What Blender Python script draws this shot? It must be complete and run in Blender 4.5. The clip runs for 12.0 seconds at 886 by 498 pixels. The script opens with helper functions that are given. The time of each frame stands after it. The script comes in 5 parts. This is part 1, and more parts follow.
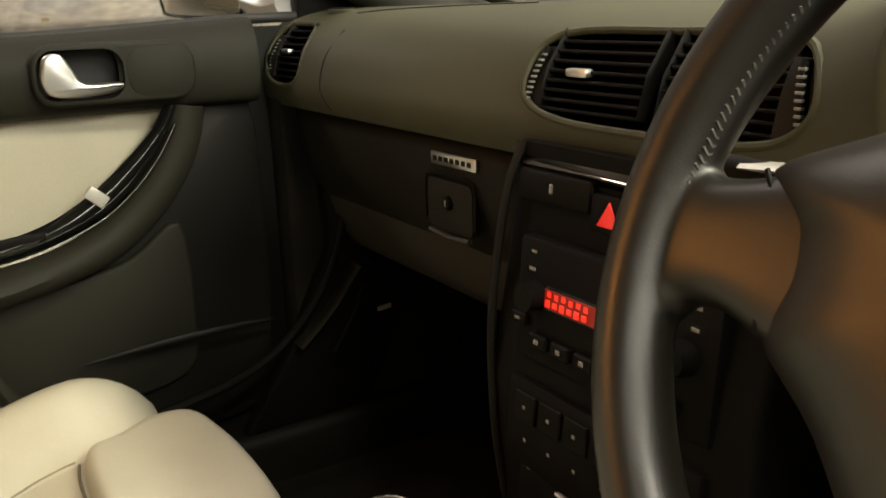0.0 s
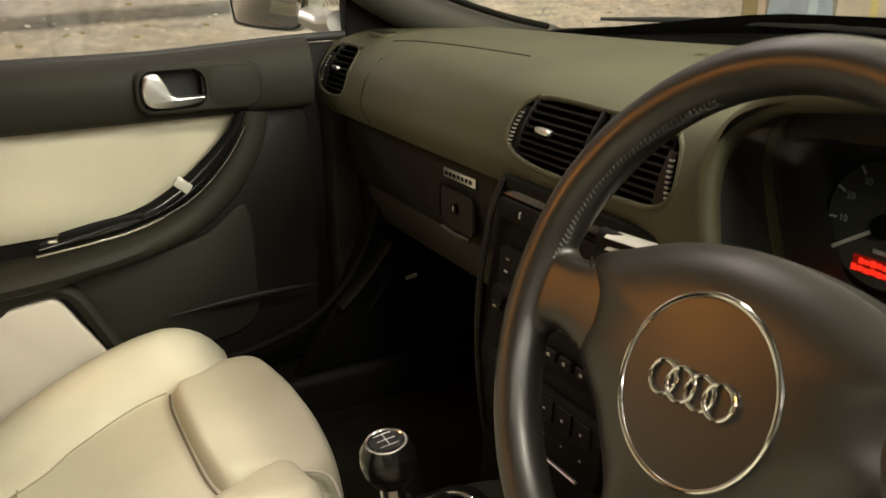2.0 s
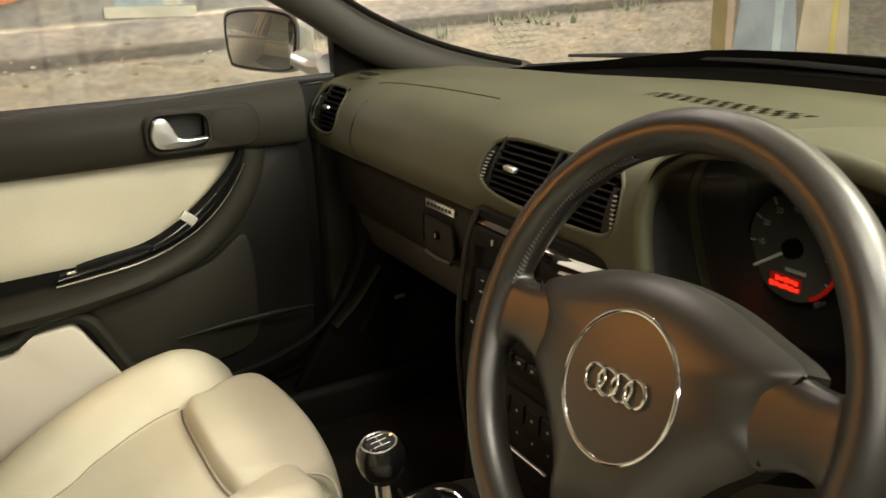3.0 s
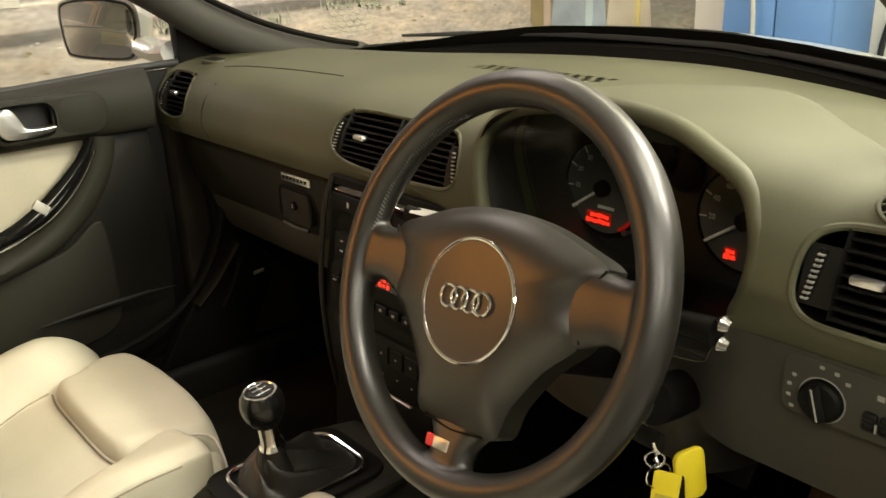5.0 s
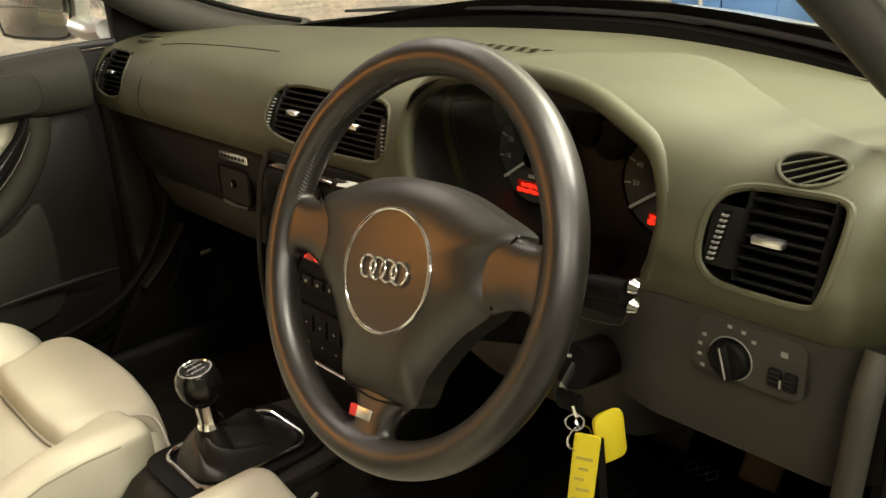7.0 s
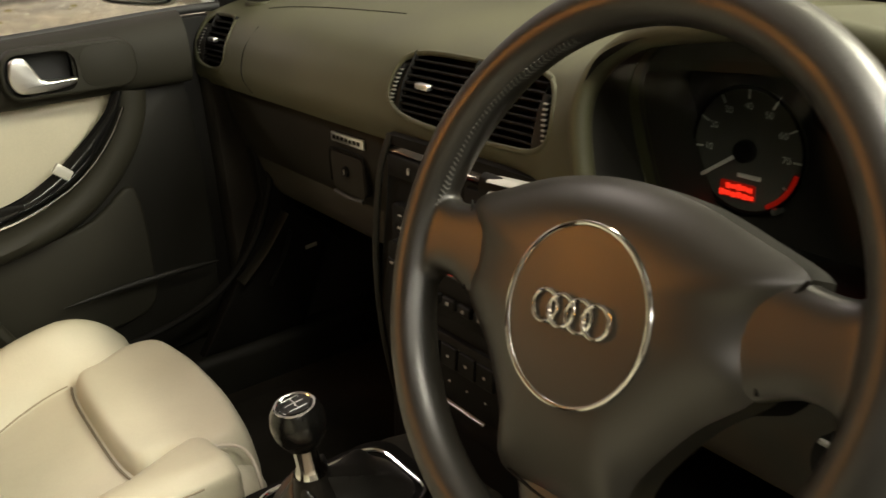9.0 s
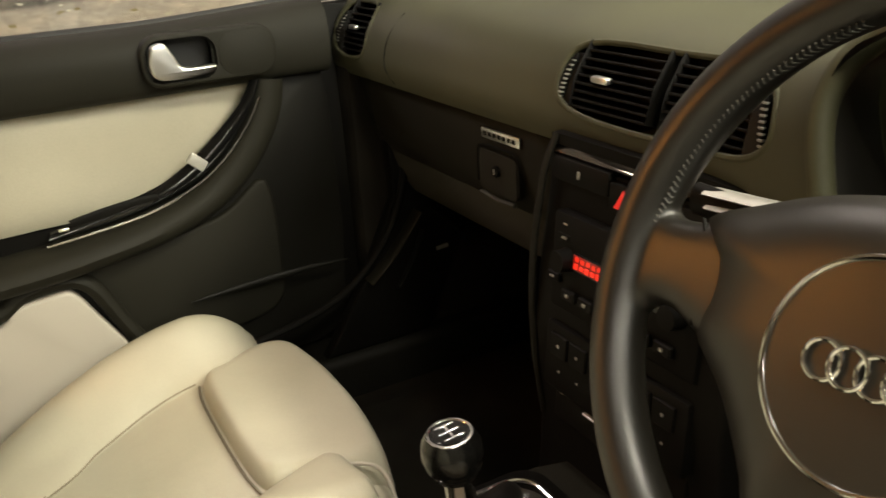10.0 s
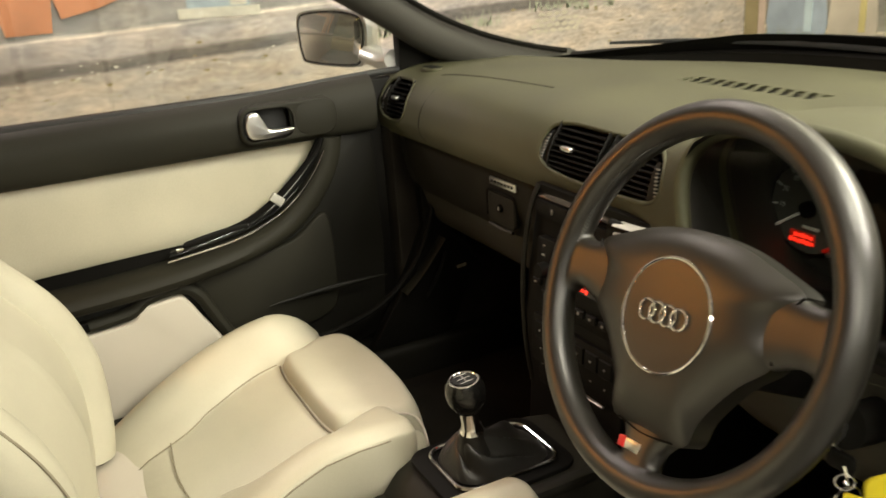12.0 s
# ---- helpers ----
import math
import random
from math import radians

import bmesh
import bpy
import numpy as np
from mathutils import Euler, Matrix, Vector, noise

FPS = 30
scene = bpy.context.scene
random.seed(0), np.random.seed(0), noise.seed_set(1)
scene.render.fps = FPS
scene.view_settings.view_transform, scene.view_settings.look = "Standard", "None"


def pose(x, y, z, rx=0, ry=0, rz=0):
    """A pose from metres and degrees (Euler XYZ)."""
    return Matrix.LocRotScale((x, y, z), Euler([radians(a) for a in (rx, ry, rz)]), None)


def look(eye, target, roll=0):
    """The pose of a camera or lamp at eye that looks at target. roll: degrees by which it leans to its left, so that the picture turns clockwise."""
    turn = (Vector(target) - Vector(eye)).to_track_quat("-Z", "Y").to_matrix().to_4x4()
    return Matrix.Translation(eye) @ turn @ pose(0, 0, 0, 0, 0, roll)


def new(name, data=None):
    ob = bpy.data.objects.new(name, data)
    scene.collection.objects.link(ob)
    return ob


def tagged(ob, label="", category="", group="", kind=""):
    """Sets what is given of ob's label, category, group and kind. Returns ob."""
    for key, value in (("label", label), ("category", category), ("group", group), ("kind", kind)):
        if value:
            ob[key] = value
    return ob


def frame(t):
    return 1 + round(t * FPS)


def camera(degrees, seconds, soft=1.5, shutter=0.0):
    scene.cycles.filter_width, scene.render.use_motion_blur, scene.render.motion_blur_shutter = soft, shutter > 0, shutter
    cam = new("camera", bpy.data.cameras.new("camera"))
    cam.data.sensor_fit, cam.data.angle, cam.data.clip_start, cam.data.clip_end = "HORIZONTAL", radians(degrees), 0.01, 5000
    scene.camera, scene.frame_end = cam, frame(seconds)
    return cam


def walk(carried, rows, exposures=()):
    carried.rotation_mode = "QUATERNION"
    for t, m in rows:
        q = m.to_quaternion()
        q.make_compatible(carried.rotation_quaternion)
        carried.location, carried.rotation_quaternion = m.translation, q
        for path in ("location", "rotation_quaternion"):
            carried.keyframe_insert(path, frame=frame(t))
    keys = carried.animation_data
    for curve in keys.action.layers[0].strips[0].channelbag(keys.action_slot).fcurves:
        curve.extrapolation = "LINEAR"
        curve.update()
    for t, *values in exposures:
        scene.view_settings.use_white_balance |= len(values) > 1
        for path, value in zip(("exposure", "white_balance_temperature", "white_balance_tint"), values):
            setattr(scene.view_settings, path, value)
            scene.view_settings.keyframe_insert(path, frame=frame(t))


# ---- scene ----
LENS = 54.64
EXPOSURES = ((0.0, -0.56), (1.5, -0.52), (3.0, -0.33), (6.0, -0.16), (7.5, -0.18), (9.0, -0.53), (10.5, -0.54), (12.0, -0.25))
cam = camera(LENS, 12.0, shutter=0.4)
PATH = [
    (0.0, 0.4395, -0.2443, 0.9541, 74.222, 1.596, 57.845),
    (0.5, 0.4848, -0.2615, 0.9576, 72.182, 1.350, 58.972),
    (1.0, 0.5351, -0.2688, 0.9732, 71.411, 1.775, 60.284),
    (1.5, 0.5951, -0.2879, 1.0163, 71.427, 0.896, 61.070),
    (2.0, 0.6624, -0.3150, 1.0902, 70.463, 0.574, 61.606),
    (2.5, 0.7288, -0.3511, 1.1297, 70.755, 0.822, 61.963),
    (3.0, 0.7727, -0.3615, 1.1440, 71.460, 1.651, 60.593),
    (3.5, 0.8113, -0.3802, 1.1572, 72.155, 2.616, 57.197),
    (5.5, 0.8787, -0.4492, 1.1476, 69.463, 2.104, 47.835),
    (6.0, 0.8978, -0.4316, 1.1483, 68.731, 2.658, 46.859),
    (6.5, 0.9095, -0.4264, 1.1459, 68.570, 2.718, 46.653),
    (8.5, 0.7526, -0.3304, 1.1010, 68.854, 2.998, 51.654),
    (9.0, 0.6832, -0.3107, 1.0829, 68.073, 3.247, 53.973),
    (9.5, 0.6153, -0.3049, 1.0712, 67.619, 3.098, 57.151),
    (10.0, 0.5676, -0.3159, 1.0658, 68.153, 3.501, 60.933),
    (10.5, 0.5678, -0.3401, 1.0780, 69.339, 4.170, 64.995),
    (11.0, 0.6351, -0.3738, 1.1067, 69.021, 4.486, 67.780),
    (11.5, 0.7727, -0.4221, 1.1477, 68.390, 3.735, 65.656),
    (12.0, 0.9113, -0.4902, 1.1938, 70.190, 3.729, 62.434),
]
walk(cam, [(t, pose(x, y, z, rx, ry, rz)) for t, x, y, z, rx, ry, rz in PATH], exposures=EXPOSURES)

# ---- light ----
world = bpy.data.worlds.new("garage_dark")
scene.world = world
world.use_nodes = True
world.node_tree.nodes["Background"].inputs[0].default_value = (0.9, 0.85, 0.7, 1)
world.node_tree.nodes["Background"].inputs[1].default_value = 0.0
scene.view_settings.exposure = 0.0


def lamp(name, eye, target, size, size_y, watts, colour):
    data = bpy.data.lights.new(name, "AREA")
    data.shape, data.size, data.size_y, data.energy, data.color = "RECTANGLE", size, size_y, watts, colour
    ob = new(name, data)
    ob.matrix_world = look(eye, target)
    return ob


# assumed ceiling tubes, unseen: two over the car's front, one along its left
ASSUMED_TUBES = (
    ("lamp_front", (1.5, 1.25, 2.62), 1.4, 0.14, 38, (1.0, 0.925, 0.66)),
    ("lamp_nose", (-0.2, 1.45, 2.62), 1.4, 0.14, 26, (1.0, 0.925, 0.66)),
    ("lamp_left", (-1.15, 0.45, 2.62), 0.14, 1.8, 24, (1.0, 0.86, 0.80)),
)
for name, eye, sx, sy, watts, colour in ASSUMED_TUBES:
    lamp(name, eye, (eye[0], eye[1] + 0.0001, 0), sx, sy, watts, colour)
# unseen floodlights on stands, added on the driver's side to light the cabin
FILL_FLOODS = (((3.2, 0.10, 2.0), 46, (1.0, 0.95, 0.80)), ((1.18, -0.42, 1.42), 5, (1.0, 0.94, 0.74)), ((1.00, 0.04, 2.15), 22, (1.0, 0.94, 0.76)), ((1.10, 0.50, 1.70), 24, (1.0, 0.955, 0.82)), ((0.95, -0.95, 1.75), 6, (1.0, 0.90, 0.77)))
for eye, watts, colour in FILL_FLOODS:
    lamp("fill_flood", eye, (0.1, -0.05, 0.75), 0.25, 0.20, watts, colour)
# unseen floodlight added on the mural wall, lights the seat through the passenger's window
WALL_FILL = (-1.56, -0.85, 1.95)
lamp("fill_wall", WALL_FILL, (-0.3, -0.2, 0.55), 0.25, 0.20, 11, (1.0, 0.85, 0.80))
# unseen lamp added over the bonnet, driver's side, to brighten the dash
FILL_PENDANT = (0.72, 1.02, 1.98)
lamp("fill_pendant_source", FILL_PENDANT, (0.4, 0.2, 0.9), 0.22, 0.22, 28, (1.0, 0.97, 0.76))
bulb = bpy.data.lights.new("lamp_workshop", "POINT")
bulb.energy, bulb.color, bulb.shadow_soft_size = 29.0, (1.0, 0.38, 0.07), 0.10
new("lamp_workshop", bulb).location = (-0.68, -1.08, 1.31)


# ---- materials ----
def mat(name, colour, rough=0.5, metal=0.0, var=0.12, big=6.0, fine=160.0, bump=0.0, coat=0.0, dist=0.002, rvar=0.08, emit=None, spec=0.5, soft=0.0):
    """A surface with stains at one scale, grain at another, uneven gloss and fine relief."""
    m = bpy.data.materials.new(name)
    m.use_nodes = True
    nt = m.node_tree
    b = nt.nodes["Principled BSDF"]
    b.inputs["Roughness"].default_value, b.inputs["Metallic"].default_value = rough, metal
    b.inputs["Coat Weight"].default_value = coat
    b.inputs["Specular IOR Level"].default_value = spec
    tex = nt.nodes.new("ShaderNodeTexCoord")
    n1, n2 = nt.nodes.new("ShaderNodeTexNoise"), nt.nodes.new("ShaderNodeTexNoise")
    n1.inputs["Scale"].default_value, n2.inputs["Scale"].default_value = big, fine
    n1.inputs["Detail"].default_value, n2.inputs["Detail"].default_value = 4, 3
    for n in (n1, n2):
        nt.links.new(tex.outputs["Object"], n.inputs["Vector"])
    mix = nt.nodes.new("ShaderNodeMath")
    mix.operation = "MULTIPLY_ADD"
    mix.inputs[1].default_value = 0.35
    nt.links.new(n2.outputs["Fac"], mix.inputs[0])
    nt.links.new(n1.outputs["Fac"], mix.inputs[2])
    ramp = nt.nodes.new("ShaderNodeValToRGB")
    ramp.color_ramp.elements[0].position, ramp.color_ramp.elements[1].position = 0.38, 0.98
    for e, k in zip(ramp.color_ramp.elements, (1 - var, 1 + var)):
        e.color = (*[min(1, c * k) for c in colour], 1)
    nt.links.new(mix.outputs[0], ramp.inputs[0])
    nt.links.new(ramp.outputs[0], b.inputs["Base Color"])
    r = nt.nodes.new("ShaderNodeMapRange")
    r.inputs[3].default_value, r.inputs[4].default_value = max(0.02, rough - rvar), min(1, rough + rvar)
    nt.links.new(n1.outputs["Fac"], r.inputs[0])
    nt.links.new(r.outputs[0], b.inputs["Roughness"])
    if bump:
        bp = nt.nodes.new("ShaderNodeBump")
        bp.inputs["Strength"].default_value, bp.inputs["Distance"].default_value = bump, dist
        nt.links.new(n2.outputs["Fac"], bp.inputs["Height"])
        nt.links.new(bp.outputs[0], b.inputs["Normal"])
        if soft:
            wave = nt.nodes.new("ShaderNodeBump")
            wave.inputs["Strength"].default_value, wave.inputs["Distance"].default_value = 0.6, soft
            nt.links.new(n1.outputs["Fac"], wave.inputs["Height"])
            nt.links.new(wave.outputs[0], bp.inputs["Normal"])
    if emit:
        b.inputs["Emission Color"].default_value = (*emit[0], 1)
        b.inputs["Emission Strength"].default_value = emit[1]
    return m


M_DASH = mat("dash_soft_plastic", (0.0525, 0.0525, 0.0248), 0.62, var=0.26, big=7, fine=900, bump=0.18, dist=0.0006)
# lower dash is the same plastic; its shade is set into these darker colours
M_DASH_LOW = mat("dark_shaded_plastic", (0.0135, 0.0123, 0.0084), 0.6, var=0.12, big=6, fine=900, bump=0.2, dist=0.0006, spec=0.2)
M_KNEE = mat("knee_plastic_shaded", (0.038, 0.0355, 0.0275), 0.6, var=0.1, big=6, fine=900, bump=0.2, dist=0.0006, spec=0.3)
M_PILLAR = mat("pillar_trim", (0.036, 0.034, 0.028), 0.65, var=0.1, big=6, fine=900, bump=0.2, dist=0.0006)
M_BLACK = mat("black_plastic", (0.0048, 0.0044, 0.0036), 0.55, var=0.2, fine=600, bump=0.12, dist=0.0005, spec=0.10)
M_DARK = mat("dark_trim_plastic", (0.0080, 0.0076, 0.0058), 0.55, var=0.12, fine=800, bump=0.2, dist=0.0006, spec=0.2)
M_DOOR = mat("door_plastic", (0.0118, 0.0109, 0.0064), 0.66, var=0.16, fine=800, bump=0.18, dist=0.0006, spec=0.28)
M_GLOSS = mat("piano_black", (0.006, 0.006, 0.006), 0.08, var=0.1, rvar=0.03)
M_STRIP = mat("smoked_gloss", (0.13, 0.115, 0.095), 0.10, 1.0, var=0.1, rvar=0.04)
M_CARPET = mat("carpet_black", (0.014, 0.012, 0.0095), 0.95, var=0.4, big=14, fine=1400, bump=0.6, dist=0.002, spec=0.1)
M_LEATHER = mat("cream_leather", (0.45, 0.424, 0.330), 0.46, var=0.08, big=9, fine=420, bump=0.14, dist=0.0008, soft=0.0045)
M_LEATHER_SIDE = mat("cream_vinyl", (0.47, 0.43, 0.365), 0.5, var=0.05, big=7, fine=420, bump=0.1, dist=0.0008)
M_SUEDE = mat("cream_door_leather", (0.44, 0.41, 0.315), 0.55, var=0.13, big=6, fine=350, bump=0.12, dist=0.0008, soft=0.004)
M_SEAM = mat("dark_seam", (0.16, 0.14, 0.10), 0.8)
M_STITCH = mat("cream_seam", (0.24, 0.21, 0.15), 0.8)
M_WHEEL = mat("wheel_leather", (0.0110, 0.0098, 0.0076), 0.38, var=0.12, big=12, fine=700, bump=0.16, dist=0.0006, spec=0.8)
M_PAD = mat("airbag_pad_plastic", (0.0130, 0.0114, 0.0082), 0.38, var=0.08, big=9, fine=1100, bump=0.14, dist=0.0005, spec=0.8)
M_THREAD = mat("pale_thread", (0.12, 0.12, 0.11), 0.6)
M_HOUSING = mat("instrument_housing_plastic", (0.015, 0.014, 0.011), 0.6, var=0.15, fine=800, bump=0.15, dist=0.0005)
M_CHROME = mat("chrome", (0.85, 0.84, 0.82), 0.12, 1.0, var=0.03, rvar=0.05)
M_ALU = mat("matt_aluminium", (0.84, 0.84, 0.83), 0.3, 1.0, var=0.05, fine=500, rvar=0.06)
M_SILVER_P = mat("silver_plastic", (0.50, 0.49, 0.45), 0.35, 0.3, var=0.06)
M_KNOB = mat("polished_black_leather", (0.005, 0.0047, 0.0043), 0.20, var=0.15, big=20, fine=700, bump=0.06, dist=0.0004)
M_BOOT = mat("lever_boot_leather", (0.012, 0.011, 0.009), 0.40, var=0.15, big=20, fine=500, bump=0.25, dist=0.001)
M_PAINT = mat("silver_car_paint", (0.62, 0.62, 0.60), 0.30, 0.55, var=0.015, coat=0.6, rvar=0.01)
M_RUBBER = mat("black_rubber", (0.012, 0.012, 0.012), 0.6, var=0.2)
M_DIAL = mat("dial_face", (0.095, 0.095, 0.08), 0.6, var=0.08)
M_MARK = mat("dial_marking", (0.88, 0.88, 0.84), 0.6)
M_PRINT = mat("pale_print", (0.24, 0.235, 0.21), 0.6)
M_RED_LED = mat("red_display", (0.3, 0.01, 0.005), 0.4, emit=((1.0, 0.03, 0.012), 1.7))
M_RED_DIM = mat("red_display_dim", (0.12, 0.008, 0.004), 0.4, emit=((1.0, 0.02, 0.006), 0.22))
M_RED = mat("red_button", (0.5, 0.02, 0.015), 0.35, emit=((1.0, 0.03, 0.02), 0.7))
M_RED_PAINT = mat("red_enamel", (0.55, 0.03, 0.03), 0.3)
M_YELLOW = mat("yellow_plastic_tag", (0.62, 0.50, 0.02), 0.4, var=0.06, big=30)
M_PENCIL = mat("pencil_grey", (0.42, 0.34, 0.05), 0.7)
M_LINER = mat("headlining", (0.42, 0.41, 0.37), 0.95, var=0.06, bump=0.3, fine=900)
M_CONCRETE = mat("concrete_floor", (0.26, 0.25, 0.23), 0.7, var=0.25, big=2, fine=60, bump=0.2, dist=0.004)
M_WHITE_WALL = mat("white_wall_paint", (0.74, 0.72, 0.67), 0.8, var=0.06, big=2, fine=90, bump=0.2, dist=0.003)
M_CEIL = mat("ceiling_paint", (0.5, 0.49, 0.46), 0.9, var=0.08)
M_TUBE = mat("lamp_diffuser", (0.8, 0.8, 0.75), 0.5, emit=((1.0, 0.93, 0.75), 6.0))
M_BLUE = mat("blue_painted_metal", (0.10, 0.22, 0.48), 0.5, var=0.12, big=4)
M_GLASS = bpy.data.materials.new("clear_glass")
M_GLASS.use_nodes = True
_g = M_GLASS.node_tree
_t, _gl, _mx = _g.nodes.new("ShaderNodeBsdfTransparent"), _g.nodes.new("ShaderNodeBsdfGlossy"), _g.nodes.new("ShaderNodeMixShader")
_t.inputs[0].default_value, _gl.inputs["Roughness"].default_value, _mx.inputs[0].default_value = (0.93, 0.95, 0.92, 1), 0.02, 0.045
_g.links.new(_t.outputs[0], _mx.inputs[1]), _g.links.new(_gl.outputs[0], _mx.inputs[2])
_g.links.new(_mx.outputs[0], _g.nodes["Material Output"].inputs[0])
M_LENS = M_GLASS.copy()
M_LENS.name = "clear_gauge_lens"
for n in M_LENS.node_tree.nodes:
    if n.type == "MIX_SHADER":
        n.inputs[0].default_value = 0.022
M_MIRROR = mat("mirror_glass", (0.92, 0.92, 0.92), 0.02, 1.0, var=0.01, rvar=0.0)


def mural(name, tint, low, slope):
    """Painted desert roadside: sandy verge below, dark gutter, pale kerb and grey road above, with brush strokes and pebbles."""
    m = bpy.data.materials.new(name)
    m.use_nodes = True
    nt = m.node_tree
    N, L = nt.nodes.new, nt.links.new
    b = nt.nodes["Principled BSDF"]
    b.inputs["Roughness"].default_value = 0.75
    tex, mp = N("ShaderNodeTexCoord"), N("ShaderNodeMapping")
    mp.inputs["Scale"].default_value = (1.5, 1.5, 5.5)
    L(tex.outputs["Object"], mp.inputs[0])
    wob, spk, sep = N("ShaderNodeTexNoise"), N("ShaderNodeTexNoise"), N("ShaderNodeSeparateXYZ")
    wob.inputs["Scale"].default_value, wob.inputs["Detail"].default_value = 2.2, 8
    spk.inputs["Scale"].default_value, spk.inputs["Detail"].default_value = 6, 9
    L(mp.outputs[0], wob.inputs["Vector"]), L(mp.outputs[0], spk.inputs["Vector"])
    L(tex.outputs["Object"], sep.inputs[0])
    h = N("ShaderNodeMath")
    h.operation = "MULTIPLY_ADD"
    h.inputs[1].default_value = 0.022
    slant = N("ShaderNodeMath")
    slant.operation = "MULTIPLY_ADD"
    slant.inputs[1].default_value = -slope
    L(sep.outputs["Y"], slant.inputs[0]), L(sep.outputs["Z"], slant.inputs[2])
    L(wob.outputs["Fac"], h.inputs[0]), L(slant.outputs[0], h.inputs[2])
    rng = N("ShaderNodeMapRange")
    rng.inputs[1].default_value, rng.inputs[2].default_value = low, low + 0.6
    L(h.outputs[0], rng.inputs[0])
    ramp = N("ShaderNodeValToRGB")
    stops = ((0.0, (0.50, 0.44, 0.36)), (0.40, (0.60, 0.53, 0.43)), (0.578, (0.54, 0.48, 0.40)), (0.60, (0.17, 0.155, 0.135)), (0.64, (0.20, 0.18, 0.16)), (0.658, (0.48, 0.44, 0.40)),
             (0.757, (0.56, 0.51, 0.46)), (0.765, (0.92, 0.84, 0.73)), (0.785, (0.36, 0.355, 0.335)), (1.0, (0.28, 0.265, 0.255)))
    els = ramp.color_ramp.elements
    els[0].position, els[1].position = stops[0][0], stops[-1][0]
    for p, c in stops[1:-1]:
        els.new(p)
    for e, (p, c) in zip(els, stops):
        e.color = (*[a * k for a, k in zip(c, tint)], 1)
    L(rng.outputs[0], ramp.inputs[0])
    sr = N("ShaderNodeValToRGB")
    sr.color_ramp.elements[0].position, sr.color_ramp.elements[1].position = 0.3, 0.75
    sr.color_ramp.elements[0].color, sr.color_ramp.elements[1].color = (0.74, 0.73, 0.72, 1), (1.22, 1.21, 1.19, 1)
    L(spk.outputs["Fac"], sr.inputs[0])
    mul = N("ShaderNodeMix")
    mul.data_type, mul.blend_type = "RGBA", "MULTIPLY"
    mul.inputs[0].default_value = 0.8
    L(ramp.outputs[0], mul.inputs[6]), L(sr.outputs[0], mul.inputs[7])
    mp2, grit, drag = N("ShaderNodeMapping"), N("ShaderNodeTexNoise"), N("ShaderNodeTexNoise")
    mp2.inputs["Scale"].default_value = (1.0, 1.0, 2.6)
    L(tex.outputs["Object"], mp2.inputs[0])
    grit.inputs["Scale"].default_value, grit.inputs["Detail"].default_value, grit.inputs["Roughness"].default_value = 34, 8, 0.7
    drag.inputs["Scale"].default_value, drag.inputs["Detail"].default_value = 5.5, 6
    L(mp2.outputs[0], grit.inputs["Vector"]), L(mp2.outputs[0], drag.inputs["Vector"])
    gr, dr = N("ShaderNodeValToRGB"), N("ShaderNodeValToRGB")
    for node, lo, hi, c0, c1 in ((gr, 0.36, 0.66, (0.66, 0.65, 0.64), (1.22, 1.20, 1.17)), (dr, 0.35, 0.68, (0.84, 0.86, 0.90), (1.14, 1.07, 0.98))):
        node.color_ramp.elements[0].position, node.color_ramp.elements[1].position = lo, hi
        node.color_ramp.elements[0].color, node.color_ramp.elements[1].color = (*c0, 1), (*c1, 1)
    L(grit.outputs["Fac"], gr.inputs[0]), L(drag.outputs["Fac"], dr.inputs[0])
    last = mul.outputs[2]
    for node, k in ((gr, 0.75), (dr, 0.9)):
        mm = N("ShaderNodeMix")
        mm.data_type, mm.blend_type = "RGBA", "MULTIPLY"
        mm.inputs[0].default_value = k
        L(last, mm.inputs[6]), L(node.outputs[0], mm.inputs[7])
        last = mm.outputs[2]
    L(last, b.inputs["Base Color"])
    return m


M_MURAL_W = mural("mural_roadside", (1.02, 1.04, 1.16), 0.561, 0.03)
M_MURAL_N = mural("mural_verge", (0.98, 1.0, 0.90), 0.33, 0.0)


# ---- mesh tools ----
def cat(pts, n=6, closed=False):
    """A smooth line through points of any dimension, n steps between two of them."""
    P = [Vector(p) for p in pts]
    k = len(P)
    out = []
    for i in range(k if closed else k - 1):
        a, b, c, d = (P[(i + j) % k] if closed else P[min(max(i + j, 0), k - 1)] for j in (-1, 0, 1, 2))
        for s in range(n):
            t = s / n
            out.append(0.5 * (2 * b + (c - a) * t + (2 * a - 5 * b + 4 * c - d) * t * t + (3 * b - a - 3 * c + d) * t ** 3))
    if not closed:
        out.append(P[-1].copy())
    return out


def sheet(fn, nu, nv, cu=False, cv=False, caps=False):
    """A grid of quads over fn(u, v), u and v from 0 to 1, closed round u or v."""
    bm = bmesh.new()
    U, V = nu + (not cu), nv + (not cv)
    vs = [[bm.verts.new(fn(i / nu, j / nv)) for j in range(V)] for i in range(U)]
    for i in range(nu):
        for j in range(nv):
            bm.faces.new((vs[i][j], vs[(i + 1) % U][j], vs[(i + 1) % U][(j + 1) % V], vs[i][(j + 1) % V]))
    if caps:
        bm.faces.new(vs[0][::-1]), bm.faces.new(vs[-1])
    bmesh.ops.recalc_face_normals(bm, faces=bm.faces)
    return bm


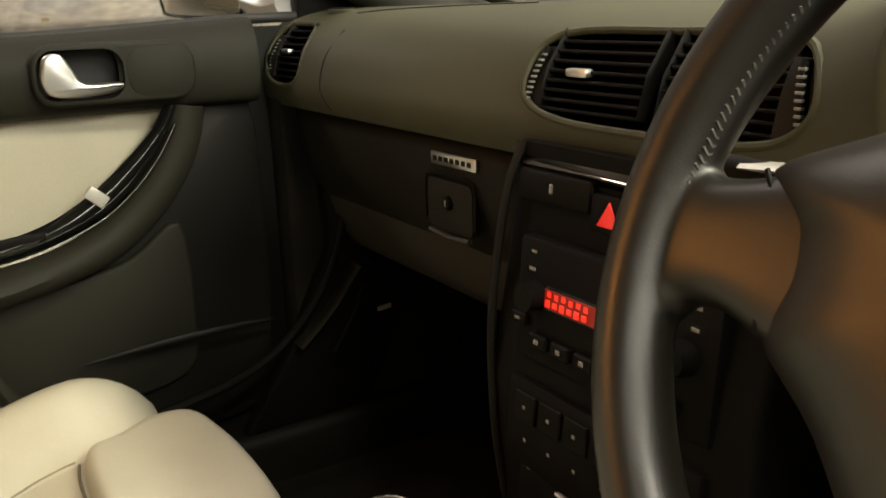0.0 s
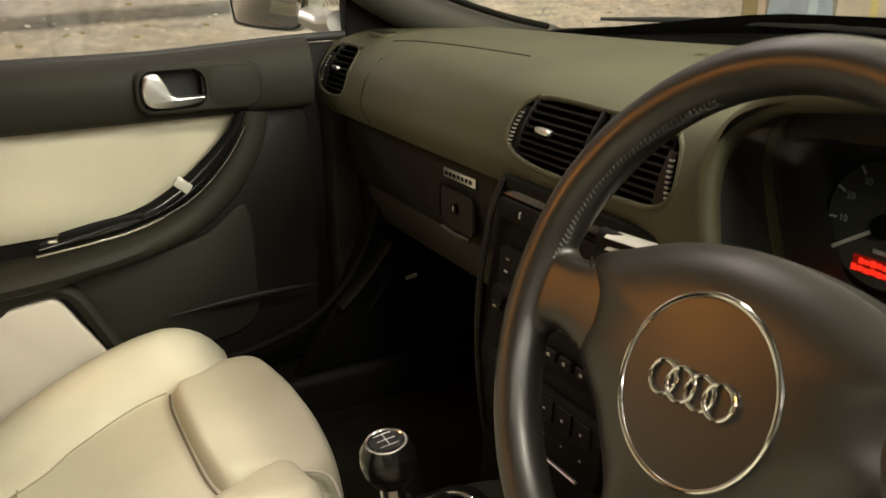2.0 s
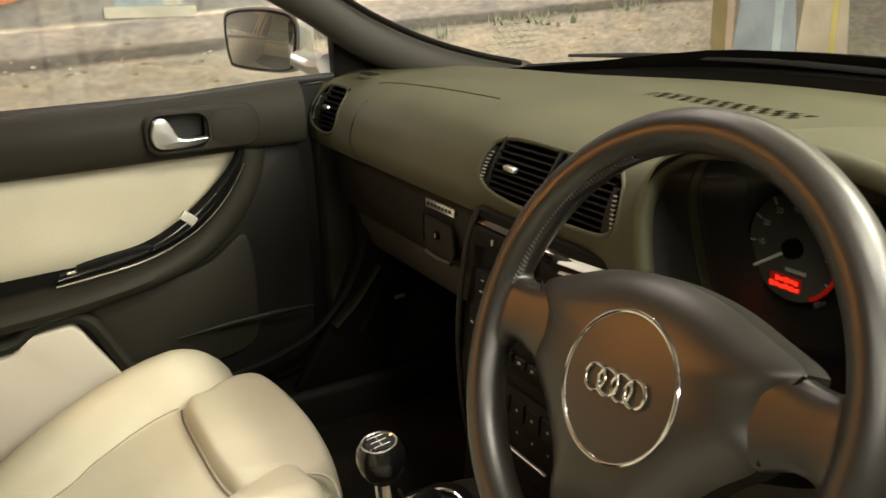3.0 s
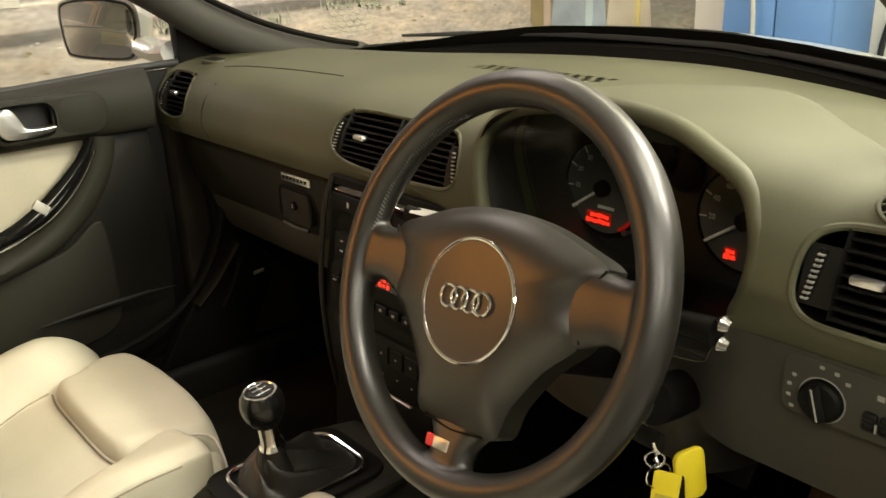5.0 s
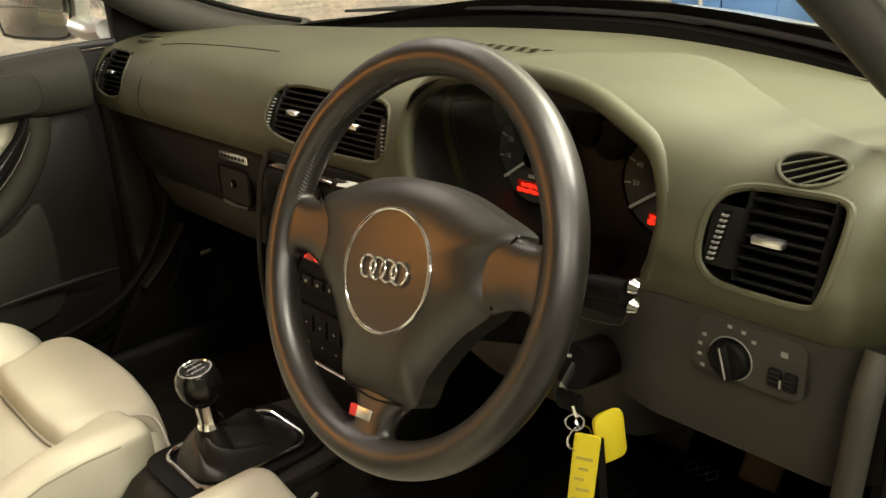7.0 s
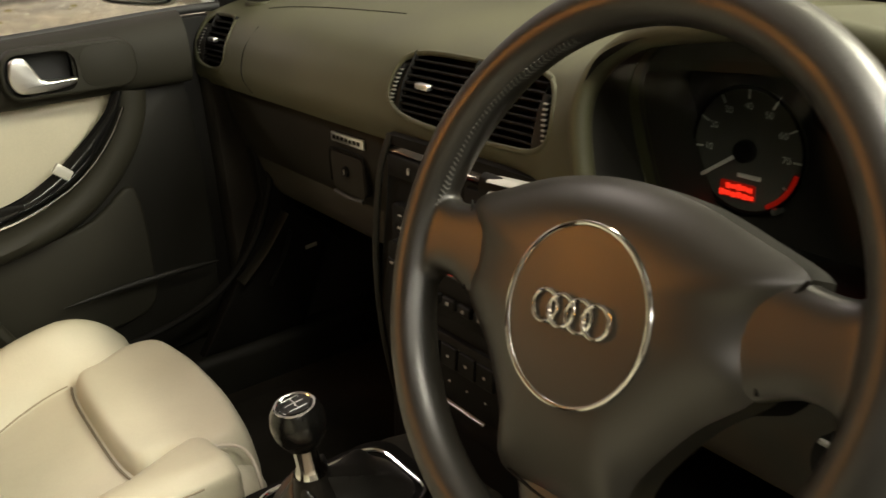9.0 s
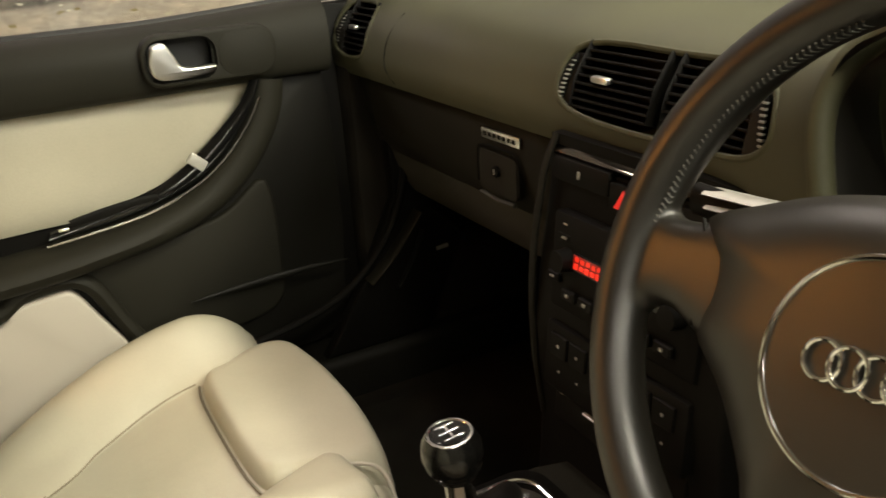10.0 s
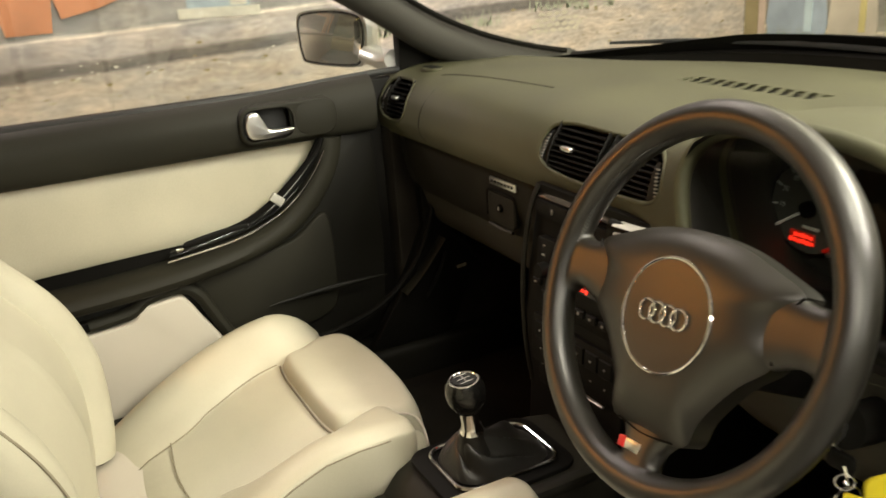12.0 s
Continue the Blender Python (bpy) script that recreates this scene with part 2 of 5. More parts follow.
def box(x0, x1, y0, y1, z0, z1, bev=0.004, seg=2):
    bm = bmesh.new()
    bmesh.ops.create_cube(bm, size=1, matrix=Matrix.LocRotScale(((x0 + x1) / 2, (y0 + y1) / 2, (z0 + z1) / 2), None, (abs(x1 - x0), abs(y1 - y0), abs(z1 - z0))))
    if bev:
        bmesh.ops.bevel(bm, geom=bm.edges[:], offset=bev, segments=seg, affect="EDGES", profile=0.5)
    return bm


def tube(pts, ra, rb=None, n=12, up=(0, 0, 1), closed=False):
    """A tube along a line; ra and rb are half widths across and along up: numbers or functions of 0 to 1. Rounded ends."""
    rb = rb or ra
    fa, fb = (f if callable(f) else (lambda t, f=f: f) for f in (ra, rb))
    P = [Vector(p) for p in pts]
    k = len(P)
    rings = []
    for i, p in enumerate(P):
        d = (P[(i + 1) % k] - P[i - 1]) if closed else (P[min(i + 1, k - 1)] - P[max(i - 1, 0)])
        d.normalize()
        s = d.cross(Vector(up)).normalized()
        w = s.cross(d)
        t = i / max(1, k - 1)
        rings.append([p + s * fa(t) * math.cos(a) + w * fb(t) * math.sin(a) for a in (2 * math.pi * j / n for j in range(n))])
    bm = bmesh.new()
    vs = [[bm.verts.new(q) for q in r] for r in rings]
    for i in range(k if closed else k - 1):
        for j in range(n):
            bm.faces.new((vs[i][j], vs[(i + 1) % k][j], vs[(i + 1) % k][(j + 1) % n], vs[i][(j + 1) % n]))
    if not closed:
        bm.faces.new(vs[0][::-1]), bm.faces.new(vs[-1])
    bmesh.ops.recalc_face_normals(bm, faces=bm.faces)
    return bm


def plate(outline, axis, d0, d1, bev=0.002, seg=2):
    """An outline of pairs, thickened along an axis from d0 to d1: x takes (y, z), y takes (x, z), z takes (x, y)."""
    place = {"x": lambda a, b, d: (d, a, b), "y": lambda a, b, d: (a, d, b), "z": lambda a, b, d: (a, b, d)}[axis]
    bm = bmesh.new()
    lo = [bm.verts.new(place(p[0], p[1], d0)) for p in outline]
    hi = [bm.verts.new(place(p[0], p[1], d1)) for p in outline]
    n = len(lo)
    top, bot = bm.faces.new(hi), bm.faces.new(lo[::-1])
    for i in range(n):
        bm.faces.new((lo[i], lo[(i + 1) % n], hi[(i + 1) % n], hi[i]))
    bmesh.ops.recalc_face_normals(bm, faces=bm.faces)
    if bev:
        bmesh.ops.bevel(bm, geom=list({e for f in (top, bot) for e in f.edges}), offset=bev, segments=seg, affect="EDGES", profile=0.5)
    return bm


def rrect(x0, x1, y0, y1, r, n=5):
    out = []
    for cx, cy, a0 in ((x1 - r, y1 - r, 0), (x0 + r, y1 - r, 90), (x0 + r, y0 + r, 180), (x1 - r, y0 + r, 270)):
        for i in range(n + 1):
            a = radians(a0 + 90 * i / n)
            out.append((cx + r * math.cos(a), cy + r * math.sin(a)))
    return out


def disc(cx, cy, r, n=28, ry=None):
    return [(cx + r * math.cos(2 * math.pi * i / n), cy + (ry or r) * math.sin(2 * math.pi * i / n)) for i in range(n)]


def pillow(outline, centre, axis, base, height, rings=8, power=2.2, back=0.0):
    """A padded form: the outline at base swells along the axis to height over its centre; closed behind at base + back."""
    place = {"x": lambda a, b, d: (d, a, b), "y": lambda a, b, d: (a, d, b), "z": lambda a, b, d: (a, b, d)}[axis]
    bm = bmesh.new()
    loops = []
    cx, cy = centre
    if back:
        loops.append([bm.verts.new(place(p[0], p[1], base + back)) for p in outline])
    for k in range(rings):
        s = 1 - (k / rings) ** 1.7
        hh = height * (1 - s ** power)
        loops.append([bm.verts.new(place(cx + (p[0] - cx) * s, cy + (p[1] - cy) * s, base + hh)) for p in outline])
    n = len(outline)
    for a, b in zip(loops, loops[1:]):
        for i in range(n):
            bm.faces.new((a[i], a[(i + 1) % n], b[(i + 1) % n], b[i]))
    tip = bm.verts.new(place(cx, cy, base + height))
    for i in range(n):
        bm.faces.new((loops[-1][i], loops[-1][(i + 1) % n], tip))
    bm.faces.new(loops[0][::-1])
    bmesh.ops.recalc_face_normals(bm, faces=bm.faces)
    return bm


def lathe(profile, n=24, m=None):
    """A turned form round z: pairs of radius and height."""
    bm = sheet(lambda u, v: Vector((profile[min(int(round(v * (len(profile) - 1))), len(profile) - 1)][0] * math.cos(2 * math.pi * u),
                                    profile[int(round(v * (len(profile) - 1)))][0] * math.sin(2 * math.pi * u), profile[int(round(v * (len(profile) - 1)))][1])), n, len(profile) - 1, cu=True)
    bmesh.ops.remove_doubles(bm, verts=bm.verts[:], dist=1e-6)
    if m:
        bmesh.ops.transform(bm, matrix=m, verts=bm.verts[:])
    return bm


def moved(bm, m):
    bmesh.ops.transform(bm, matrix=m, verts=bm.verts[:])
    return bm


def join(*bms):
    out = bmesh.new()
    for bm in bms:
        me = bpy.data.meshes.new("join_part")
        bm.to_mesh(me)
        bm.free()
        out.from_mesh(me)
        bpy.data.meshes.remove(me)
    return out


def thing(name, where=(0, 0, 0), label="", category="", group="", kind=""):
    ob = new(name)
    ob.matrix_world = where if isinstance(where, Matrix) else Matrix.Translation(where)
    ob.empty_display_size = 0.05
    return tagged(ob, label, category, group, kind)


def part(name, bm, material, parent=None, label="", smooth=35, local=False):
    """Links a bmesh as one mesh object, given in world places (or in its parent's own, with local)."""
    me = bpy.data.meshes.new(name)
    bm.to_mesh(me)
    bm.free()
    me.materials.append(material)
    if smooth:
        me.shade_smooth()
        me.set_sharp_from_angle(angle=radians(smooth))
    ob = new(name, me)
    if parent:
        ob.parent = parent
        if not local:
            up = parent
            m = Matrix.Identity(4)
            while up:
                m = (up.matrix_basis if not up.parent else up.matrix_parent_inverse @ up.matrix_basis) @ m
                up = up.parent
            ob.matrix_parent_inverse = m.inverted()
    if label:
        ob["label"] = label
    return ob


def solo(name, bm, material, label, category, group="", kind="", smooth=35):
    return tagged(part(name, bm, material, None, "", smooth), label, category, group, kind)


def cut(ob, cutters):
    """Takes the cutters' forms out of a mesh object."""
    for bm in cutters:
        me = bpy.data.meshes.new("cutter")
        bm.to_mesh(me)
        bm.free()
        c = new("cutter", me)
        mod = ob.modifiers.new("hole", "BOOLEAN")
        mod.operation, mod.object, mod.solver = "DIFFERENCE", c, "EXACT"
        dg = bpy.context.evaluated_depsgraph_get()
        res = bpy.data.meshes.new_from_object(ob.evaluated_get(dg))
        ob.modifiers.clear()
        res.name = ob.data.name
        ob.data = res
        bpy.data.objects.remove(c)
    ob.data.shade_smooth()
    ob.data.set_sharp_from_angle(angle=radians(32))


def blended(ob, voxel, rounds):
    """Melts the overlapping forms of a mesh object into one skin with soft hollows where they meet."""
    mod = ob.modifiers.new("melt", "REMESH")
    mod.mode, mod.voxel_size = "VOXEL", voxel
    mod = ob.modifiers.new("ease", "SMOOTH")
    mod.factor, mod.iterations = 0.5, rounds
    res = bpy.data.meshes.new_from_object(ob.evaluated_get(bpy.context.evaluated_depsgraph_get()))
    ob.modifiers.clear()
    res.name = ob.data.name
    ob.data = res
    ob.data.shade_smooth()


def step(a, b, x):
    t = min(1, max(0, (x - a) / (b - a)))
    return t * t * (3 - 2 * t)


# ---- the garage ----
WX, NY = -1.8, 2.32
solo("floor", box(-2.0, 4.0, -4.2, 2.5, -0.12, 0.0, 0), M_CONCRETE, "grey stained concrete garage floor", "floor", kind="structure")
solo("ceiling", box(-2.0, 4.0, -4.2, 2.5, 2.7, 2.8, 0), M_CEIL, "plain pale garage ceiling", "ceiling", kind="structure")
solo("wall_west", box(WX - 0.12, WX, -4.2, NY + 0.12, 0, 2.7, 0), M_MURAL_W, "garage wall painted with a sandy roadside mural", "wall", kind="structure")
solo("wall_north", box(WX, -0.98, NY, NY + 0.12, 0, 2.7, 0), M_MURAL_N, "garage wall painted with a sandy verge mural", "wall", kind="structure")
solo("wall_north_white", box(-0.98, 4.0, NY, NY + 0.12, 0, 2.7, 0), M_WHITE_WALL, "plain white painted garage wall", "wall", kind="structure")
solo("wall_east", box(3.9, 4.0, -4.2, NY, 0, 2.7, 0), M_WHITE_WALL, "plain white painted garage wall", "wall", kind="structure")
solo("wall_south", box(WX, 3.9, -4.2, -4.1, 0, 2.7, 0), M_MURAL_N, "garage wall painted with a sandy verge mural", "wall", kind="structure")
# housings and glowing diffusers of the assumed tubes
for name, eye, sx, sy, watts, colour in ASSUMED_TUBES:
    fx = thing("assumed_ceiling_light", (eye[0], eye[1], 2.7), "assumed white fluorescent batten on the ceiling, out of view", "ceiling light", "ceiling lights")
    part("housing", box(eye[0] - sx / 2 - 0.03, eye[0] + sx / 2 + 0.03, eye[1] - sy / 2 - 0.03, eye[1] + sy / 2 + 0.03, 2.655, 2.7, 0.008), M_WHITE_WALL, fx)
    part("diffuser", box(eye[0] - sx / 2, eye[0] + sx / 2, eye[1] - sy / 2, eye[1] + sy / 2, 2.632, 2.655, 0.006), M_TUBE, fx, "glowing diffuser")

# cases and stands of the added floodlights
for eye, watts, colour in FILL_FLOODS:
    fl = thing("floodlight", eye, "unseen floodlight on a stand, added as fill", "floodlight", "floodlights")
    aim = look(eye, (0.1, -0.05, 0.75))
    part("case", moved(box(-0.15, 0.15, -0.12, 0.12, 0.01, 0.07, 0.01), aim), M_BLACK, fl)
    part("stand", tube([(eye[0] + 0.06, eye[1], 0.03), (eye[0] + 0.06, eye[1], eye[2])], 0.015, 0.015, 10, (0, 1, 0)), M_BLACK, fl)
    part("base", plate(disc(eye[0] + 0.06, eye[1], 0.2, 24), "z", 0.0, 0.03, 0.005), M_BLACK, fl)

# case and bracket of the added wall floodlight
wl = thing("wall_fill_light", WALL_FILL, "unseen floodlight on a wall bracket, added as fill", "floodlight")
aim = look(WALL_FILL, (-0.3, -0.2, 0.55))
part("case", moved(box(-0.15, 0.15, -0.12, 0.12, 0.01, 0.07, 0.01), aim), M_BLACK, wl)
part("bracket", tube([aim @ Vector((0, 0, 0.06)), (WX - 0.001, WALL_FILL[1], WALL_FILL[2] + 0.05)], 0.014, 0.014, 10, (0, 1, 0)), M_BLACK, wl)

# shade and cord of the added lamp
pend = thing("fill_pendant", FILL_PENDANT, "unseen hanging lamp, added to brighten the dash", "pendant lamp")
aim = look(FILL_PENDANT, (0.4, 0.2, 0.9))
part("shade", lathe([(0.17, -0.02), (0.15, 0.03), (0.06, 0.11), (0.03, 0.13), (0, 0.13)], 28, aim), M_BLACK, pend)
part("cord", tube([aim @ Vector((0, 0, 0.13)), (FILL_PENDANT[0] + 0.02, FILL_PENDANT[1] + 0.03, 2.3), (FILL_PENDANT[0] + 0.02, FILL_PENDANT[1] + 0.03, 2.7)], 0.004, 0.004, 8, (0, 1, 0)), M_BLACK, pend)


# ---- the car's shell ----
car = thing("car", (0, 0, 0.2), "silver hatchback with its driver's door open", "car")
part("floor_pan", box(-0.74, 0.74, -1.5, 0.82, 0.24, 0.28, 0.01), M_CARPET, car, "black carpeted floor")
part("firewall", box(-0.74, 0.74, 0.78, 0.82, 0.28, 0.90, 0.005), M_CARPET, car, "black carpeted bulkhead")
part("tunnel", box(-0.13, 0.13, -1.4, 0.78, 0.28, 0.41, 0.03, 3), M_CARPET, car, "black carpeted tunnel")
part("roof", sheet(lambda u, v: Vector(((u - 0.5) * 1.16, -1.9 + 1.72 * v, 1.405 - 0.09 * (2 * u - 1) ** 4 - 0.05 * (2 * v - 1) ** 4)), 16, 12), M_LINER, car, "pale grey headlining")
part("roof_skin", sheet(lambda u, v: Vector(((u - 0.5) * 1.20, -1.9 + 1.72 * v, 1.43 - 0.09 * (2 * u - 1) ** 4 - 0.05 * (2 * v - 1) ** 4)), 16, 12), M_PAINT, car)
part("rear_bulkhead", box(-0.7, 0.7, -1.55, -1.45, 0.28, 0.95, 0.03), M_DARK, car)


def pillar(line, ra, rb):
    return tube(cat(line, 5), lambda t: ra - 0.008 * t + 0.05 * max(0, 0.2 - t), lambda t: rb - 0.008 * t, 16, (0, 0.5, 0.87))


part("windscreen_pillar", pillar([(-0.75, 0.68, 0.900), (-0.738, 0.56, 0.922), (-0.715, 0.42, 0.965), (-0.70, 0.30, 1.02), (-0.69, 0.195, 1.088), (-0.66, 0.0, 1.20), (-0.63, -0.16, 1.29), (-0.60, -0.3, 1.36)], 0.046, 0.043), M_PILLAR, car, "dark grey plastic pillar trim")
part("screen_seal", tube(cat([(-0.704, 0.645, 0.944), (-0.690, 0.54, 0.968), (-0.670, 0.41, 1.008), (-0.655, 0.29, 1.062), (-0.645, 0.185, 1.128), (-0.615, 0.0, 1.238), (-0.585, -0.16, 1.325)], 5), 0.006, 0.006, 8), M_BLACK, car, "black seal along the windscreen")
part("windscreen_pillar", tube(cat([(0.713, 0.52, 0.881), (0.698, 0.38, 0.935), (0.683, 0.25, 1.0), (0.668, 0.145, 1.069), (0.653, -0.021, 1.17), (0.623, -0.18, 1.265), (0.601, -0.321, 1.341)], 5), 0.017, 0.019, 14, (0, 0.5, 0.87)), M_PILLAR, car, "dark grey plastic pillar trim")
part("screen_seal", tube(cat([(0.668, 0.505, 0.945), (0.655, 0.385, 0.998), (0.642, 0.255, 1.062), (0.632, 0.155, 1.128), (0.615, 0.0, 1.232), (0.588, -0.16, 1.322)], 5), 0.006, 0.006, 8), M_BLACK, car, "black seal along the windscreen")
part("pillar_skin", tube(cat([(0.726, 0.544, 0.9), (0.711, 0.404, 0.955), (0.696, 0.274, 1.02), (0.681, 0.169, 1.088), (0.666, 0.004, 1.19), (0.636, -0.156, 1.285), (0.614, -0.296, 1.36)], 5), 0.021, 0.024, 14, (0, 0.5, 0.87)), M_PAINT, car, "silver painted pillar")
part("door_seal", tube(cat([(0.712, 0.518, 0.904), (0.697, 0.378, 0.959), (0.682, 0.248, 1.024), (0.667, 0.143, 1.092), (0.652, -0.022, 1.194), (0.622, -0.182, 1.289), (0.6, -0.322, 1.364)], 5), 0.005, 0.006, 8), M_BLACK, car, "black rubber seal along the pillar")
for s in (-1, 1):
    part("door_pillar", tube([(s * 0.72, -0.74, 0.3), (s * 0.72, -0.76, 0.95), (s * 0.62, -0.82, 1.36)], 0.05, 0.07, 12, (0, 1, 0)), M_DARK, car)
    part("sill", box(s * 0.66, s * 0.80, -0.75, 0.5, 0.24, 0.36, 0.02, 3), M_DARK, car, "black sill trim")
    part("kick_panel", box(s * 0.70, s * 0.76, 0.20, 0.80, 0.25, 0.90, 0.01), M_CARPET, car)
    part("front_wing", sheet(lambda u, v: Vector((s * (0.77 + 0.10 * math.sin(v * math.pi / 2)), 0.30 + 1.4 * u, 0.93 - 0.10 * u * u - 0.42 * (1 - math.cos(v * math.pi / 2)))), 12, 8), M_PAINT, car, "silver painted wing")
# unseen side panels, solid at window height, screen the orange lamp off the mirror
for s in (-1, 1):
    part("quarter_blocker", box(s * 0.70, s * 0.75, -1.92, -0.86, 0.3, 1.33, 0.02, 3), M_DARK, car, "unseen solid rear side panel, added to block lamp light")
part("hinge_pillar", box(-0.775, -0.745, 0.13, 0.30, 0.3, 0.935, 0.006), M_BLACK, car)
part("door_post", box(0.725, 0.80, 0.14, 0.34, 0.3, 0.98, 0.012), M_DARK, car, "dark door post trim")
part("bonnet", sheet(lambda u, v: Vector(((u - 0.5) * 1.42, 0.98 + 0.75 * v - 0.30 * abs(2 * u - 1) ** 3.5 * (1 - v), 0.975 - 0.12 * v - 0.05 * (2 * u - 1) ** 2 - 0.07 * v ** 4 - 0.065 * step(0.46, 0.78, u) * (1 - 0.5 * v))), 28, 12), M_PAINT, car, "silver painted bonnet")
# hidden plate added so no light leaks past the scuttle into the footwells
part("leak_panel", box(-0.77, 0.77, 0.55, 1.02, 0.872, 0.882, 0), M_BLACK, car, "hidden black panel keeping light out under the scuttle")
part("scuttle", sheet(lambda u, v: Vector(((u - 0.5) * 1.44, 0.90 + 0.12 * v - 0.34 * abs(2 * u - 1) ** 3.5, 0.945 + 0.012 * v - 0.02 * (2 * u - 1) ** 2 - 0.040 * step(0.46, 0.85, u))), 24, 3), M_BLACK, car, "black plastic scuttle panel")
part("scuttle_skirt", sheet(lambda u, v: Vector(((u - 0.5) * 1.44, 0.9015 - 0.34 * abs(2 * u - 1) ** 3.5, 0.9448 - 0.05 * v - 0.02 * (2 * u - 1) ** 2 - 0.040 * step(0.46, 0.85, u))), 24, 2), M_BLACK, car, "black edge under the scuttle")
screen = part("windscreen", sheet(lambda u, v: Vector(((u - 0.5) * (1.40 - 0.26 * v), (0.955 - 0.36 * abs(2 * u - 1) ** 3.5) * (1 - v) + v * (-0.18 - 0.06 * (2 * u - 1) ** 2), 0.94 - 0.02 * (2 * u - 1) ** 2 + 0.42 * v)), 20, 10), M_GLASS, car)
screen.visible_shadow = False
part("screen_band", sheet(lambda u, v: Vector(((u - 0.5) * 1.40, 0.945 - 0.355 * abs(2 * u - 1) ** 3.5 - 0.035 * v, 0.934 - 0.01 * (2 * u - 1) ** 2 + (0.014 + 0.032 * step(0.0, 0.26, u) - 0.012 * step(0.6, 0.9, u)) * v - 0.028 * step(0.46, 0.85, u))), 24, 2), M_BLACK, car, "black band along the windscreen's foot")

# wipers parked along the foot of the windscreen
for x0, x1, k in ((-0.62, 0.10, 1), (-0.05, 0.62, 2)):
    w = thing("windscreen_wiper", (x0, 0.9, 0.97), "black windscreen wiper parked along the glass", "wiper", "windscreen wipers")
    line = [(x0 + (x1 - x0) * i / 8, 0.925 - 0.34 * abs((x0 + (x1 - x0) * i / 8) / 0.7) ** 3.5, 0.960 - 0.09 * max(0, (x0 + (x1 - x0) * i / 8)) - 0.006 * (i / 8) ** 2) for i in range(9)]
    part("blade", tube(line, lambda t: 0.0045 - 0.003 * abs(2 * t - 1) ** 3, lambda t: 0.007 - 0.004 * abs(2 * t - 1) ** 3, 8), M_RUBBER, w)
    arm = [(p[0] + 0.02, p[1] + 0.012, p[2] + 0.010 + 0.008 * math.sin(i / 8 * math.pi)) for i, p in enumerate(line[2:])]
    part("wiper_arm", tube(arm, lambda t: 0.003 + 0.003 * t, lambda t: 0.0025 + 0.003 * t, 8), M_BLACK, w)

TRI = 0.252
# door mirror outside the passenger's window
mir = thing("door_mirror", pose(-0.935, 0.185, 1.003, 0, 0, 27), "silver door mirror with its glass facing rearwards", "mirror")
shell = cat([(-0.100, -0.040), (-0.107, 0.0), (-0.104, 0.046), (-0.085, 0.060), (-0.02, 0.066), (0.05, 0.063), (0.094, 0.050), (0.102, 0.010), (0.090, -0.040), (0.072, -0.058), (0.0, -0.060), (-0.085, -0.054)], 5, True)
part("housing", pillow(shell, (0, 0), "y", 0.012, 0.10, 6, 2.4, -0.016), M_PAINT, mir, "silver painted housing", local=True)
part("glass", plate([(p[0] * 0.88, p[1] * 0.88) for p in shell], "y", -0.009, -0.0055, 0.001), M_MIRROR, mir, "mirror glass", local=True)
part("surround", tube([(p[0] * 0.905, -0.007, p[1] * 0.905) for p in shell], 0.003, 0.003, 8, (0, 1, 0), True), M_BLACK, mir, local=True)
part("foot", tube(cat([(-0.86, 0.235, 0.972), (-0.81, 0.25, 0.962), (-0.76, 0.255, 0.966)], 4), 0.03, 0.022, 12), M_PAINT, mir, "silver painted foot")
part("mirror_triangle", plate([(TRI, 0.94), (0.56, 0.90), (0.46, 0.975), (0.30, 1.04), (TRI, 1.06)], "x", -0.765, -0.735, 0.003), M_BLACK, car)


# ---- dashboard ----
DASH = cat([(0.965, 0.90), (0.90, 0.924), (0.72, 0.940), (0.52, 0.953), (0.37, 0.957), (0.29, 0.953), (0.238, 0.938), (0.209, 0.908), (0.196, 0.87), (0.196, 0.847), (0.204, 0.829)], 12)
DASH += cat([(0.226, 0.8275), (0.228, 0.818), (0.234, 0.79), (0.245, 0.73), (0.265, 0.665), (0.30, 0.615), (0.38, 0.60), (0.62, 0.62), (0.93, 0.76)], 4)


def along(line, x):
    """A height read off a line of pairs."""
    for (x0, v0), (x1, v1) in zip(line, line[1:]):
        if x <= x1:
            return v0 + (v1 - v0) * max(0.0, (x - x0) / (x1 - x0))
    return line[-1][1]


# the pod over the instruments and the driver's vent: how high it stands, and how far back it reaches
POD_H = cat([(0.08, 0.0), (0.16, 0.012), (0.20, 0.030), (0.26, 0.050), (0.32, 0.059), (0.38, 0.062), (0.44, 0.058), (0.50, 0.047), (0.55, 0.034), (0.60, 0.024), (0.66, 0.019), (0.72, 0.015)], 4)
POD_Y = cat([(0.08, 0.40), (0.16, 0.425), (0.26, 0.437), (0.35, 0.428), (0.42, 0.405), (0.48, 0.366), (0.53, 0.326), (0.587, 0.286), (0.642, 0.256), (0.72, 0.238)], 4)
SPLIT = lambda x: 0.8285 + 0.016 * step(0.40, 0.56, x)


